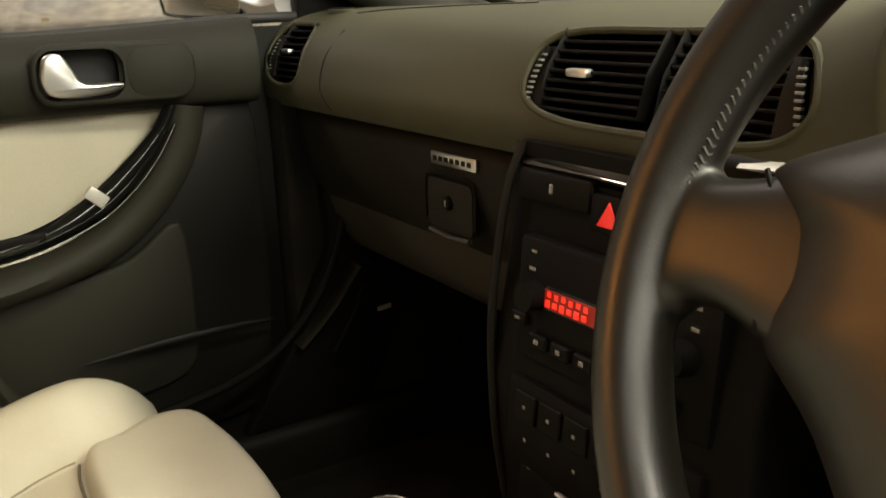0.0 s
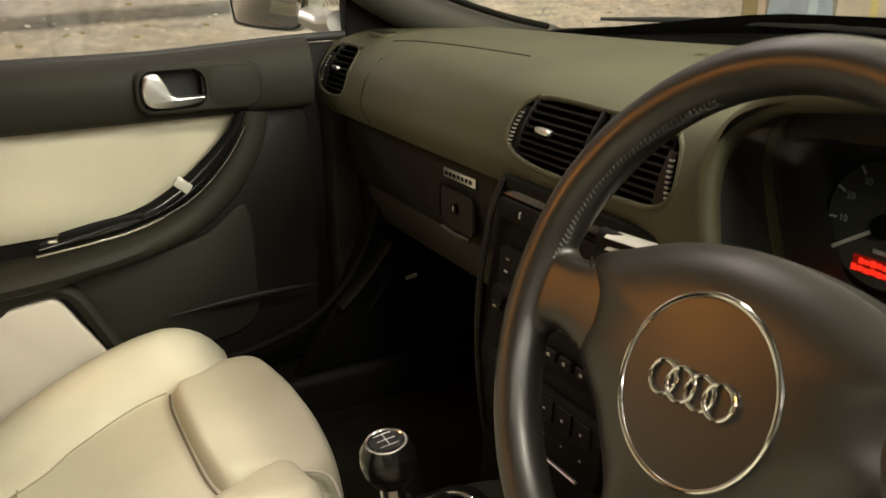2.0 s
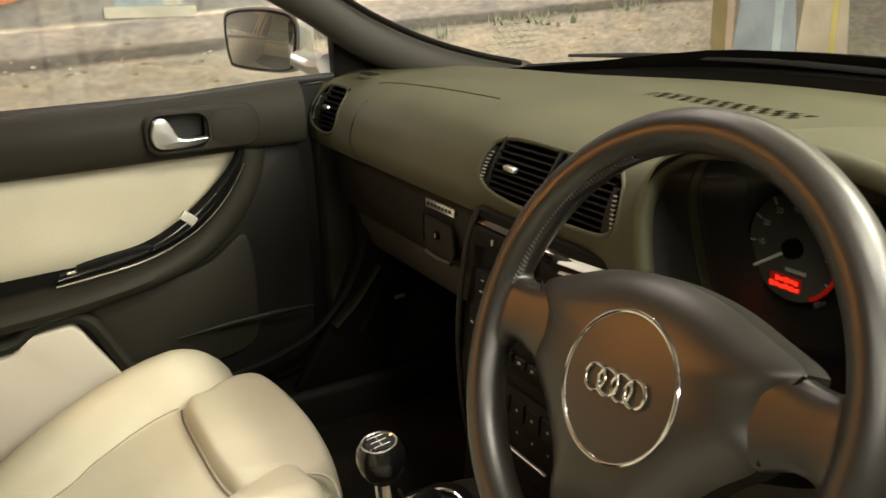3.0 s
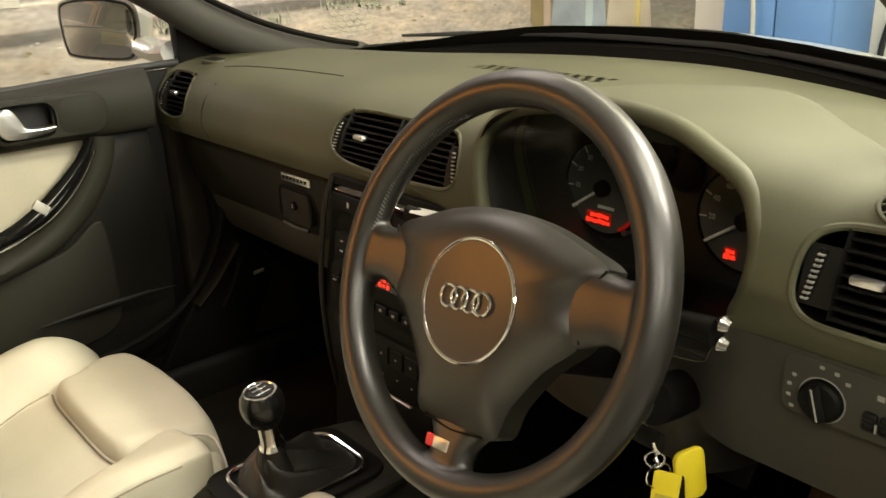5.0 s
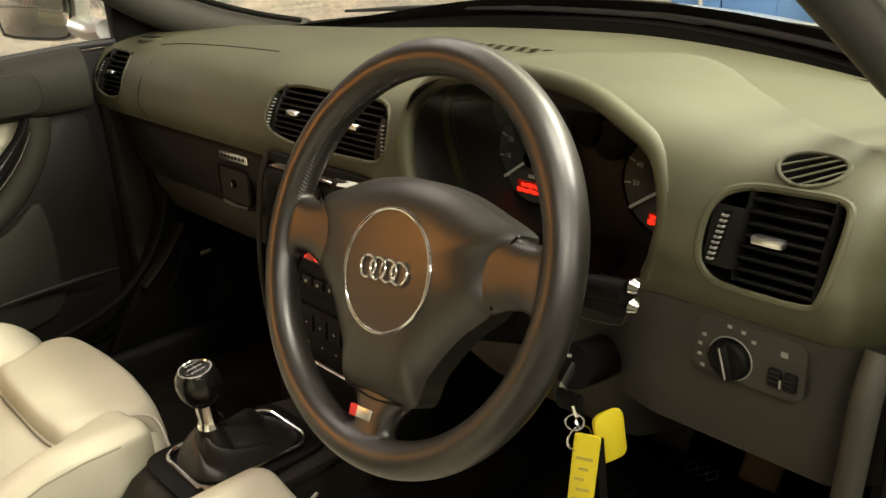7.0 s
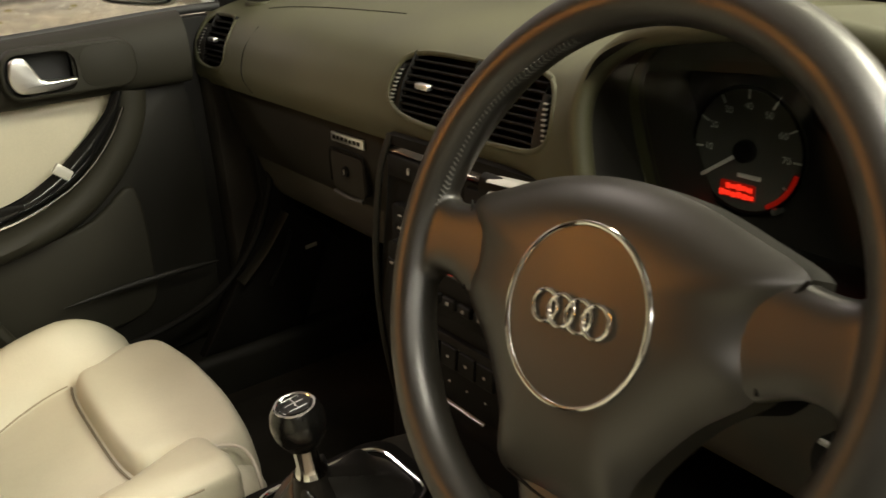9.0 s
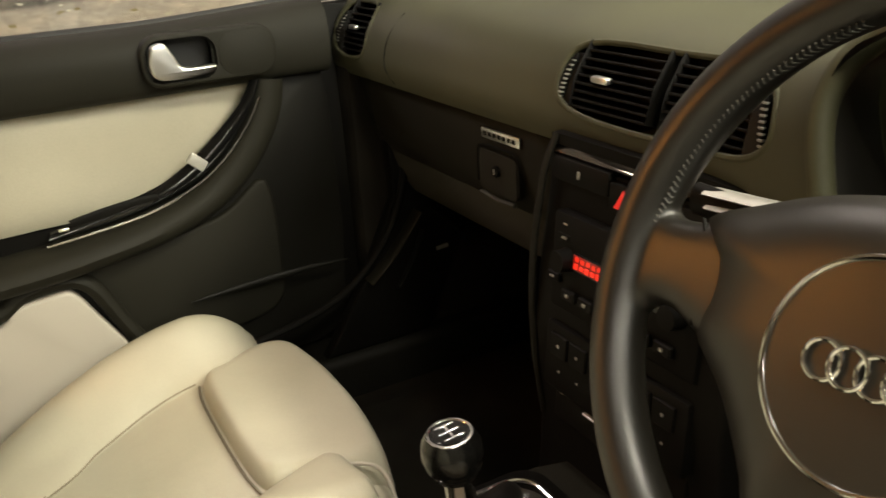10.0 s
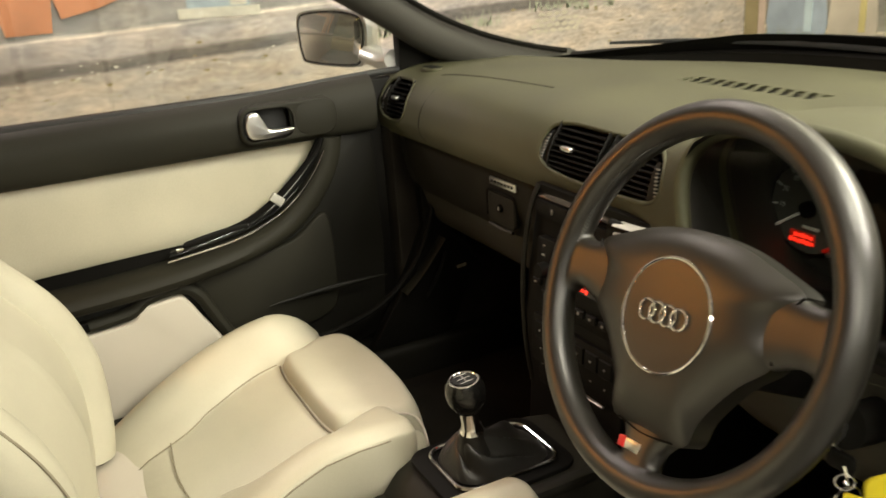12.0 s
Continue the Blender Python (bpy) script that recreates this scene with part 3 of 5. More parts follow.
def dash_at(u, v):
    x = -0.765 + 1.477 * u
    y, z = DASH[min(int(round(v * len(DASH))), len(DASH) - 1)]
    y -= 0.36 * abs(x / 0.7) ** 3.5 * step(0.42, 0.95, y)                      # the front edge follows the bowed glass
    z += 0.012 * abs(x / 0.7) ** 3 * step(0.42, 0.6, y); z -= 0.018 * (x / 0.7) ** 2 * step(0.3, 0.9, y) + 0.028 * step(-0.05, 0.5, x) * step(0.45, 0.85, y)
    near = 1 - step(0.24, 0.48, y)
    y -= 0.064 * step(0.06, 0.30, x) * near                                # the driver's half comes nearer
    if z < 0.8285:
        y -= 0.020 * step(0.45, 0.53, x) * near
    z += 0.016 * step(0.40, 0.56, x) * near * step(0.74, 0.80, z) * (1 - step(0.85, 0.90, z))
    b = max(0.0, 1 - ((x - 0.375) / 0.235) ** 2)
    if z > 0.84:
        back = along(POD_Y, x)
        rise = along(POD_H, x) * (1 - 0.5 * max(0.0, y - 0.15) / 0.25 * step(0.66, 0.30, x)) * (1 - step(back - 0.038, back, y))
        z += rise * step(0.85, 0.93, z)
        z -= 0.008 * step(0.50, 0.62, x) * step(0.265, 0.31, y) * step(0.9, 0.93, z)
        y -= 0.018 * b * near * step(0.86, 0.94, z)
    y += 0.22 * step(0.45, 0.52, x) * (1 - step(0.640, 0.712, z)) * (1 - step(0.30, 0.5, y)) # the knee panel ends above the pedals
    y += 0.030 * step(0.672, 0.714, x) ** 2 * near                         # the end rounds off towards the door
    return Vector((x, y, z))


def front_y(x, z):
    """Where the dash's upper front lies at a height."""
    col = [dash_at((x + 0.765) / 1.477, i / len(DASH)) for i in range(43, 121)]
    for a, b in zip(col, col[1:]):
        if b.z <= z <= a.z:
            return a.y + (b.y - a.y) * (a.z - z) / max(1e-6, a.z - b.z)
    return col[-1].y


def top_z(x, y):
    """How high the dash's top lies."""
    col = [dash_at((x + 0.765) / 1.477, i / len(DASH)) for i in range(0, 96)]
    for a, b in zip(col, col[1:]):
        if b.y <= y <= a.y:
            return a.z + (b.z - a.z) * (a.y - y) / max(1e-6, a.y - b.y)
    return 0.95


dash = thing("dashboard", (0, 0.4, 0.6), "dark grey-green soft plastic car dashboard", "dashboard")
dbody = part("body", sheet(dash_at, 200, len(DASH), cv=True, caps=True), M_DASH, dash)


LIP = cat([(0.201, 0.925), (0.207, 0.952), (0.224, 0.969), (0.26, 0.981), (0.32, 0.989), (0.38, 0.992), (0.44, 0.987), (0.485, 0.973), (0.518, 0.956), (0.534, 0.93),
           (0.537, 0.90), (0.529, 0.87), (0.513, 0.845), (0.497, 0.815), (0.48, 0.80), (0.37, 0.795), (0.27, 0.80), (0.235, 0.83), (0.214, 0.878)], 5, True)
RIM = [(p[0] + 0.0085 * (p[0] - 0.365) / max(0.02, math.hypot(p[0] - 0.365, p[1] - 0.90)), p[1] + 0.0085 * (p[1] - 0.90) / max(0.02, math.hypot(p[0] - 0.365, p[1] - 0.90))) for p in LIP]
WIDE = [(min(0.490, 0.365 + 1.19 * (p[0] - 0.365)), 0.90 + (0.62 if p[1] > 0.9 else 1.08) * (p[1] - 0.90)) for p in LIP]
CENTRE = [(x, z) for x, z in cat([(-0.146, 0.900), (-0.124, 0.930), (0.0, 0.933), (0.110, 0.931), (0.143, 0.902), (0.132, 0.878), (0.09, 0.865), (0.0, 0.862), (-0.09, 0.864), (-0.136, 0.876)], 4, True)]
SIDE_L = [(x, z) for x, z in cat([(-0.739, 0.898), (-0.725, 0.932), (-0.67, 0.937), (-0.626, 0.931), (-0.618, 0.900), (-0.628, 0.866), (-0.68, 0.858), (-0.726, 0.868)], 4, True)]
SIDE_R = [(x, z) for x, z in cat([(0.577, 0.903), (0.582, 0.930), (0.600, 0.943), (0.640, 0.945), (0.671, 0.944), (0.679, 0.934), (0.678, 0.905), (0.673, 0.878), (0.662, 0.871), (0.625, 0.870), (0.595, 0.872), (0.581, 0.884)], 4, True)]
cut(dbody, [plate(RIM, "y", -0.1, 0.22, 0), plate(LIP, "y", 0.1, 0.245, 0), plate(WIDE, "y", 0.236, 0.35, 0), plate(CENTRE, "y", 0.0, 0.272, 0), plate(SIDE_L, "y", 0.0, 0.272, 0), plate(SIDE_R, "y", 0.0, 0.205, 0), box(-0.185, 0.085, 0.495, 0.55, 0.944, 0.97, 0)])


# below the split the knee colour carries the shade under the dash
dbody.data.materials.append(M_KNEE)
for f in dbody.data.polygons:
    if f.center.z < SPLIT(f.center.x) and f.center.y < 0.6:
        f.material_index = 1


def vent(name, outline, deep, cells, wheels, label):
    """An air vent that follows the dash's curve: a dark box, a rim, slats, a silver slide and ribbed thumb wheels."""
    v = part(name, plate(outline, "y", deep - 0.006, deep - 0.002, 0), M_BLACK, dash, label)
    part("rim", tube([(x, front_y(x, z) + 0.001, z) for x, z in outline], 0.0034, 0.0028, 8, (0, 1, 0), True), M_DASH, v)
    part("liner", sheet(lambda a, b: Vector((outline[int(round(a * len(outline))) % len(outline)][0] * 0.995 + 0.005 * sum(p[0] for p in outline) / len(outline),
                                             front_y(*outline[int(round(a * len(outline))) % len(outline)]) * (1 - b) + 0.003 * (1 - b) + (deep - 0.004) * b, outline[int(round(a * len(outline))) % len(outline)][1])), len(outline), 2, cu=True), M_BLACK, v)
    for x0, x1, zlo, zhi, tab in cells:
        n, xm = 8, (x0 + x1) / 2
        for i in range(n):
            z = zlo + (zhi - zlo) * (i + 0.5) / n
            f = front_y(xm, z) + 0.0015
            sl = box(x0, x1, f, f + 0.02, z - 0.0013, z + 0.0013, 0.0006, 1)
            part("slat", moved(sl, Matrix.Translation((0, f, z)) @ Matrix.Rotation(radians(-12), 4, "X") @ Matrix.Translation((0, -f, -z))), M_BLACK, v)
        for xx in (x0, x1):
            part("side_wall", tube([(xx, front_y(xx, z) + 0.012, z) for z in (zlo, (zlo + zhi) / 2, zhi)], 0.0022, 0.012, 8, (0, 1, 0)), M_BLACK, v)
        zt = (zlo + zhi) / 2 + 0.003
        ft = front_y(tab, zt)
        part("slide", box(tab - 0.0125, tab + 0.0125, ft - 0.0035, ft + 0.006, zt - 0.0034, zt + 0.0034, 0.0022), M_ALU, v, "silver slide")
    for xw, zlo, zhi, lean in wheels:
        n = 9
        x0 = min((c[0] for c in cells), key=lambda q: abs(q - xw)) if xw < cells[0][0] else max(c[1] for c in cells)
        far = xw + (0.010 if xw > x0 else -0.010)
        part("wheel_panel", sheet(lambda a, b: Vector((x0 + (far - x0) * a, front_y(xw, zlo - 0.004 + (zhi - zlo + 0.008) * b) + 0.0045, zlo - 0.004 + (zhi - zlo + 0.008) * b)), 3, 8), M_DARK, v)
        at = lambda t: (xw + lean * (t - 0.5), front_y(xw, zlo + (zhi - zlo) * t), zlo + (zhi - zlo) * t)
        wheel = part("thumb_wheel", tube([(at(t)[0], at(t)[1] + 0.009, at(t)[2]) for t in (0, 0.25, 0.5, 0.75, 1)], 0.004, 0.009, 10, (0, 1, 0)), M_BLACK, v)
        for i in range(n):
            x, y, z = at((i + 0.5) / n)
            part("rib", box(x - 0.0026, x + 0.0026, y - 0.001, y + 0.004, z - 0.0009, z + 0.0009, 0.0004, 1), M_PRINT, wheel)
    return v


vent("centre_vent", CENTRE, 0.272, ((-0.120, -0.008, 0.869, 0.928, -0.081), (0.008, 0.112, 0.869, 0.928, 0.05)), ((-0.135, 0.877, 0.916, 0.006), (0.128, 0.877, 0.916, -0.010)), "black double air vent with silver slides")
vent("side_vent", SIDE_L, 0.272, ((-0.704, -0.626, 0.866, 0.932, -0.674),), ((-0.721, 0.876, 0.918, 0.004),), "black air vent with a silver slide")
vent("side_vent", SIDE_R, 0.205, ((0.607, 0.668, 0.875, 0.940, 0.629),), ((0.591, 0.888, 0.925, 0.006),), "black air vent with a silver slide")

# oval side window vent on the dash top, by the driver
OC, OA, OB = Vector((0.6395, 0.1765)), Vector((0.0224, 0.0078)), Vector((0.0082, -0.0138))
oval_at = lambda a, k=1.0: (OC + k * math.cos(a) * OA + k * math.sin(a) * OB)
on_top = lambda p, up: (p[0], p[1], top_z(p[0], p[1]) + up)
oval_line = [oval_at(2 * math.pi * i / 36) for i in range(36)]
oval = part("side_window_vent", tube([on_top(p, 0.0005) for p in oval_line], 0.0020, 0.0016, 8, (0, 0, 1), True), M_DASH, dash, "oval louvred side window vent")
cut(dbody, [plate([(p[0], p[1]) for p in oval_line], "z", 0.925, 1.0, 0)])
part("vent_hole", plate([(OC.x + 1.03 * (p[0] - OC.x), OC.y + 1.03 * (p[1] - OC.y)) for p in oval_line], "z", 0.922, 0.928, 0), M_BLACK, oval)
part("vent_liner", sheet(lambda u, v: Vector(on_top(oval_at(2 * math.pi * u, 0.985), -0.0008) if v < 0.5 else (*oval_at(2 * math.pi * u, 0.985), 0.9275)), 36, 1, cu=True), M_BLACK, oval)
for s in (-0.62, -0.21, 0.20, 0.61):
    run = Vector((0.80, 0.60))
    ends = []
    for sign in (-1, 1):
        d = 0.0
        while d < 0.08:
            q = s * OB + sign * d * run
            det = OA.x * OB.y - OA.y * OB.x
            ca, sb = (q.x * OB.y - q.y * OB.x) / det, (OA.x * q.y - OA.y * q.x) / det
            if ca * ca + sb * sb > 0.94:
                break
            d += 0.001
        ends.append(OC + q)
    part("slat", tube([on_top(ends[0], -0.0004), on_top(ends[1], -0.0004)], 0.0012, 0.0009, 8), M_DASH, oval)
small = part("side_window_vent", plate(disc(-0.655, 0.285, 0.03, 24, 0.02), "z", top_z(-0.65, 0.285) - 0.006, top_z(-0.65, 0.285) + 0.003, 0.002), M_DASH, dash, "small louvred side window vent")
for i in range(4):
    part("slat", box(-0.675 + 0.012 * i, -0.669 + 0.012 * i, 0.273, 0.297, top_z(-0.65, 0.285) + 0.0025, top_z(-0.65, 0.285) + 0.005, 0.001, 1), M_BLACK, small)

# chequered demister grille on the dash top
grille = part("demister_grille", sheet(lambda u, v: Vector((-0.184 + 0.268 * u, 0.496 + 0.053 * v, top_z(-0.184 + 0.268 * u, 0.496 + 0.053 * v) - 0.0045)), 60, 10), M_BLACK, dash, "black chequered demister grille")
for i in range(24):
    for j in range(3):
        if (i + j) % 2 == 0:
            x0, y0 = -0.185 + 0.01125 * i, 0.495 + 0.01833 * j
            bar = box(x0 + 0.0008, x0 + 0.0098, y0 + 0.0012, y0 + 0.0160, -0.0008, 0.0001, 0.0002, 1)
            for v in bar.verts:
                v.co.z += top_z(v.co.x, v.co.y)
            part("grille_bar", bar, M_DASH, grille)

# airbag seam, glovebox and badge
part("airbag_seam", tube(cat([(x, y, top_z(x, y)) for x, y in ((-0.58, 0.268), (-0.53, 0.284), (-0.42, 0.30), (-0.30, 0.308), (-0.262, 0.309))], 6), 0.0013, 0.0012, 6), M_BLACK, dash, "thin dark airbag seam")
part("seam", tube(cat([(x, front_y(x, z), z) for x, z in ((-0.535, 0.930), (-0.548, 0.898), (-0.548, 0.86), (-0.53, 0.836))], 5), 0.0012, 0.0012, 6), M_DARK, dash)
# lid colour darkened for the shade under the dash
glove = part("glovebox_lid", sheet(lambda u, v: Vector((-0.700 + 0.512 * u, 0.229 + 0.010 * v + 0.105 * v ** 2.6, 0.822 - 0.208 * v)), 20, 14), M_DASH_LOW, dash, "glovebox lid in dash plastic, darkened for shade")
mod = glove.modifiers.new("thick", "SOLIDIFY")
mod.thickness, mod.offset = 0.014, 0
latch_line = [(x, z) for x, z in cat([(-0.3465, 0.735), (-0.3465, 0.772), (-0.338, 0.783), (-0.300, 0.7855), (-0.262, 0.784), (-0.2535, 0.773), (-0.2535, 0.735)], 4)]
part("latch_groove", tube([(x, 0.2222, z) for x, z in latch_line], 0.0022, 0.0012, 8, (0, 1, 0)), M_BLACK, glove, "dark groove round the latch")
part("latch_lip", tube([(-0.338, 0.2212, 0.722), (-0.300, 0.2206, 0.7195), (-0.262, 0.2212, 0.722)], 0.003, 0.0035, 10, (0, 1, 0)), M_KNEE, glove)
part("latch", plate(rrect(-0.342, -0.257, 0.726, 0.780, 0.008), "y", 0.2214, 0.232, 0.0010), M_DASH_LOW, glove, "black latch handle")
part("lock", lathe([(0, 0), (0.0075, 0), (0.0075, 0.0035), (0.0065, 0.005), (0, 0.005)], 18, pose(-0.300, 0.2220, 0.757, 90)), M_BLACK, glove, "round lock barrel")
part("keyhole", box(-0.3010, -0.2990, 0.2158, 0.2172, 0.7535, 0.7605, 0.0004, 1), M_SILVER_P, glove)
badge = part("badge", moved(box(-0.041, 0.041, -0.002, 0.002, -0.0068, 0.0068, 0.0018), pose(-0.2860, 0.2195, 0.8030, 0, 0, 1.5)), M_ALU, glove, "silver badge plate")
for i in range(7):
    part("badge_bar", moved(box(-0.036 + 0.0102 * i, -0.0275 + 0.0102 * i, -0.0023, -0.001, -0.0032, 0.0032, 0.0008, 1), pose(-0.2860, 0.2195, 0.8030, 0, 0, 1.5)), M_DARK, badge)

# instrument housing behind the lip
RINGS = ((RIM, 0.172, 0.990), (LIP, 0.2345, 0.997), (WIDE, 0.2375, 0.995), (WIDE, 0.338, 0.99))


def housing_at(u, v):
    line, y, k = RINGS[int(round(v * 3))]
    p = line[int(round(u * len(line))) % len(line)]
    return Vector((0.365 + k * (p[0] - 0.365), y, 0.90 + k * (p[1] - 0.90)))


binn = part("instrument_housing", sheet(housing_at, len(LIP), 3, cu=True), M_HOUSING, dash, "deep dark instrument housing")
lip_r = lambda t: 0.0095 - 0.009 * step(0.60, 0.66, t) * (1 - step(0.90, 0.95, t))
part("lip", tube([(p[0], front_y(p[0], p[1]) + 0.0092, p[1]) for p in RIM], lip_r, lip_r, 14, (0, 1, 0), True), M_DASH, binn, "soft rounded lip")
cover = part("cover_glass", moved(plate([(p[0] - 0.365, (p[1] - 0.90) * 0.97) for p in LIP], "y", -0.001, 0.001, 0), pose(0.365, 0.203, 0.898, 25)), M_LENS, binn)
cover.visible_shadow = False
cluster = part("instrument_panel", plate([(0.365 + 0.985 * (p[0] - 0.365), 0.90 + 0.985 * (p[1] - 0.90)) for p in WIDE], "y", 0.330, 0.335, 0), M_HOUSING, dash, "dark instrument panel")


def gauge(cx, cz, r, zero, red, fast):
    g = part("gauge", plate(disc(cx, cz, r, 40), "y", 0.322, 0.3265, 0.001), M_DIAL, cluster, "round grey dial with pale numerals")
    part("bezel", tube([(x, 0.321, z) for x, z in disc(cx, cz, r, 40)], 0.0018, 0.0018, 6, (0, 1, 0), True), M_BLACK, g)
    for i in range(9):
        a = radians(215 - i * 31)
        m = pose(cx + (r - 0.006) * math.cos(a), 0.3212, cz + (r - 0.006) * math.sin(a), 0, -math.degrees(a), 0)
        part("tick", moved(box(-0.004, 0.004, -0.0006, 0.0006, -0.0007, 0.0007, 0), m), M_MARK, g)
        if 0 < i < 8:
            text = bpy.data.curves.new("numeral", "FONT")
            text.body, text.size, text.align_x, text.align_y = str(10 * i * fast), 0.0088, "CENTER", "CENTER"
            text.materials.append(M_MARK)
            num = new("numeral", text)
            num.parent = g
            num.matrix_basis = pose(cx + (r - 0.0165) * math.cos(a), 0.3213, cz + (r - 0.0165) * math.sin(a), 90)
    part("needle", tube([(cx + 0.006 * math.cos(radians(zero)), 0.316, cz + 0.006 * math.sin(radians(zero))), (cx + (r - 0.004) * math.cos(radians(zero)), 0.316, cz + (r - 0.004) * math.sin(radians(zero)))], 0.0018, 0.0008, 6, (0, 1, 0)), M_MARK, g, "pale needle")
    part("hub", lathe([(0, 0.008), (0.0095, 0.0075), (0.0105, 0.004), (0.0105, 0), (0, 0)], 20, pose(cx, 0.322, cz, 90)), M_BLACK, g)
    part("display", box(cx + red[0], cx + red[1], 0.3195, 0.3235, cz + red[2], cz + red[3], 0.001, 1), M_RED_DIM, g, "red lit display")
    for j, (k0, k1) in enumerate(((0.0, 1.0), (0.18, 0.96))):
        z = cz + red[2] + (red[3] - red[2]) * (0.27 + 0.48 * j)
        w = red[1] - red[0]
        n = max(2, round(w * (k1 - k0) / 0.0062))
        for i in range(n):
            x0 = cx + red[0] + w * (k0 + (k1 - k0) * i / n)
            part("digit", box(x0 + 0.0004, x0 + w * (k1 - k0) / n - 0.0003, 0.3185, 0.3205, z - 0.0029 + 0.0007 * (i % 2), z + 0.0029 - 0.0006 * ((i + j) % 3), 0.0005, 1), M_RED_LED, g, "glowing red digit")
    if fast == 1:
        part("lit_arc", tube([(cx + (r - 0.004) * math.cos(radians(q)), 0.3205, cz + (r - 0.004) * math.sin(radians(q))) for q in range(-62, -8, 6)], 0.0022, 0.0012, 6, (0, 1, 0)), M_RED_DIM, g, "red lit arc on the dial")
    return g


gauge(0.2445, 0.868, 0.056, 214, (-0.024, 0.012, -0.045, -0.030), 1)
gauge(0.4290, 0.868, 0.056, 214, (-0.022, -0.008, -0.045, -0.032), 2)
for x, z in ((0.322, 0.915), (0.352, 0.905)):
    part("small_gauge", plate(disc(x, z, 0.022, 28), "y", 0.3225, 0.3265, 0.001), M_BLACK, cluster, "small dial")
part("reset_pin", lathe([(0, 0.012), (0.003, 0.011), (0.003, 0), (0, 0)], 12, pose(0.281, 0.325, 0.822, 90)), M_ALU, cluster, "small silver pin")
part("panel_text", box(0.238, 0.262, 0.3195, 0.321, 0.8435, 0.8475, 0.0004, 1), M_MARK, cluster)

# rounded end of the dash beside the door
part("end_trim", tube(cat([(0.712, 0.150, 0.846), (0.711, 0.138, 0.815), (0.708, 0.138, 0.75), (0.704, 0.142, 0.68), (0.697, 0.185, 0.60)], 5), 0.010, 0.014, 14, (0, 1, 0)), M_KNEE, dash, "rounded end of the lower dash")
# light switch panel by the door
KY = min(dash_at((x + 0.765) / 1.477, i / len(DASH)).y for x in (0.58, 0.62, 0.66) for i in range(121, 138) if 0.79 < dash_at((x + 0.765) / 1.477, i / len(DASH)).z < 0.836)
ls = part("light_switch_panel", plate(rrect(0.574, 0.666, 0.788, 0.838, 0.010), "y", KY - 0.0012, KY + 0.02, 0.0008), M_KNEE, dash, "dark light switch panel")
part("knob_ring", lathe([(0.0182, 0), (0.0188, 0.0015), (0.0182, 0.002), (0.0176, 0.0015)], 28, pose(0.606, KY - 0.0000, 0.8068, 90)), M_PRINT, ls, "pale ring")
knob = part("rotary_knob", lathe([(0, 0.009), (0.0145, 0.0085), (0.0168, 0.006), (0.0175, 0), (0, 0)], 28, pose(0.606, KY - 0.0000, 0.8068, 90)), M_BLACK, ls, "round black light switch")
part("grip", moved(box(-0.0045, 0.0045, -0.007, 0.0, -0.0155, 0.0155, 0.003), pose(0.606, KY - 0.0065, 0.8068, 0, -16, 0)), M_BLACK, knob)
part("pointer", moved(box(-0.0007, 0.0007, -0.0078, -0.0065, -0.013, 0.013, 0.0003, 1), pose(0.606, KY - 0.0065, 0.8068, 0, -16, 0)), M_PRINT, knob)
for a in (95, 70, 48, 150, 170, 190, 210):
    part("symbol", box(0.606 + 0.027 * math.cos(radians(a)) - 0.0022, 0.606 + 0.027 * math.cos(radians(a)) + 0.0022, KY - 0.0015, KY - 0.0000, 0.8068 + 0.027 * math.sin(radians(a)) - 0.0018, 0.8068 + 0.027 * math.sin(radians(a)) + 0.0018, 0.0006, 1), M_PRINT, ls)
for i in range(2):
    drum = part("dimmer_wheel", box(0.6375 + 0.0125 * i, 0.6485 + 0.0125 * i, KY - 0.0050, KY + 0.004, 0.7965, 0.8120, 0.0028, 3), M_DARK, ls, "ribbed dimmer wheel")
    for j in range(3):
        part("rib", box(0.6385 + 0.0125 * i, 0.6475 + 0.0125 * i, KY - 0.0057, KY - 0.0040, 0.8000 + 0.004 * j, 0.8010 + 0.004 * j, 0.0003, 1), M_BLACK, drum)
part("index_mark", box(0.6484, 0.6500, KY - 0.0065, KY - 0.0050, 0.7985, 0.8060, 0.0003, 1), M_PRINT, ls)
part("symbol", box(0.645, 0.652, KY - 0.0015, KY - 0.0000, 0.822, 0.828, 0.001, 1), M_PRINT, ls)


# ---- centre stack and console ----
stack = thing("centre_stack", (0, 0.25, 0.5), "black centre stack with radio and heater controls", "control panel")


def face(z):
    """How far back the stack's face lies at a height."""
    return 0.187 - 0.028 * step(0.0, 0.22, 0.845 - z) + 0.008 * step(0.22, 0.32, 0.845 - z)


side = [(0.185, 0.846), (0.40, 0.85), (0.40, 0.44), (0.160, 0.44)] + [(face(z), z) for z in (0.53, 0.58, 0.64, 0.70, 0.76, 0.80)]
part("body", plate(side, "x", -0.138, 0.138, 0.008, 3), M_BLACK, stack)


def on_face(bm, x, z, lift=0.0):
    return moved(bm, pose(x, face(z) - lift, z, -5))


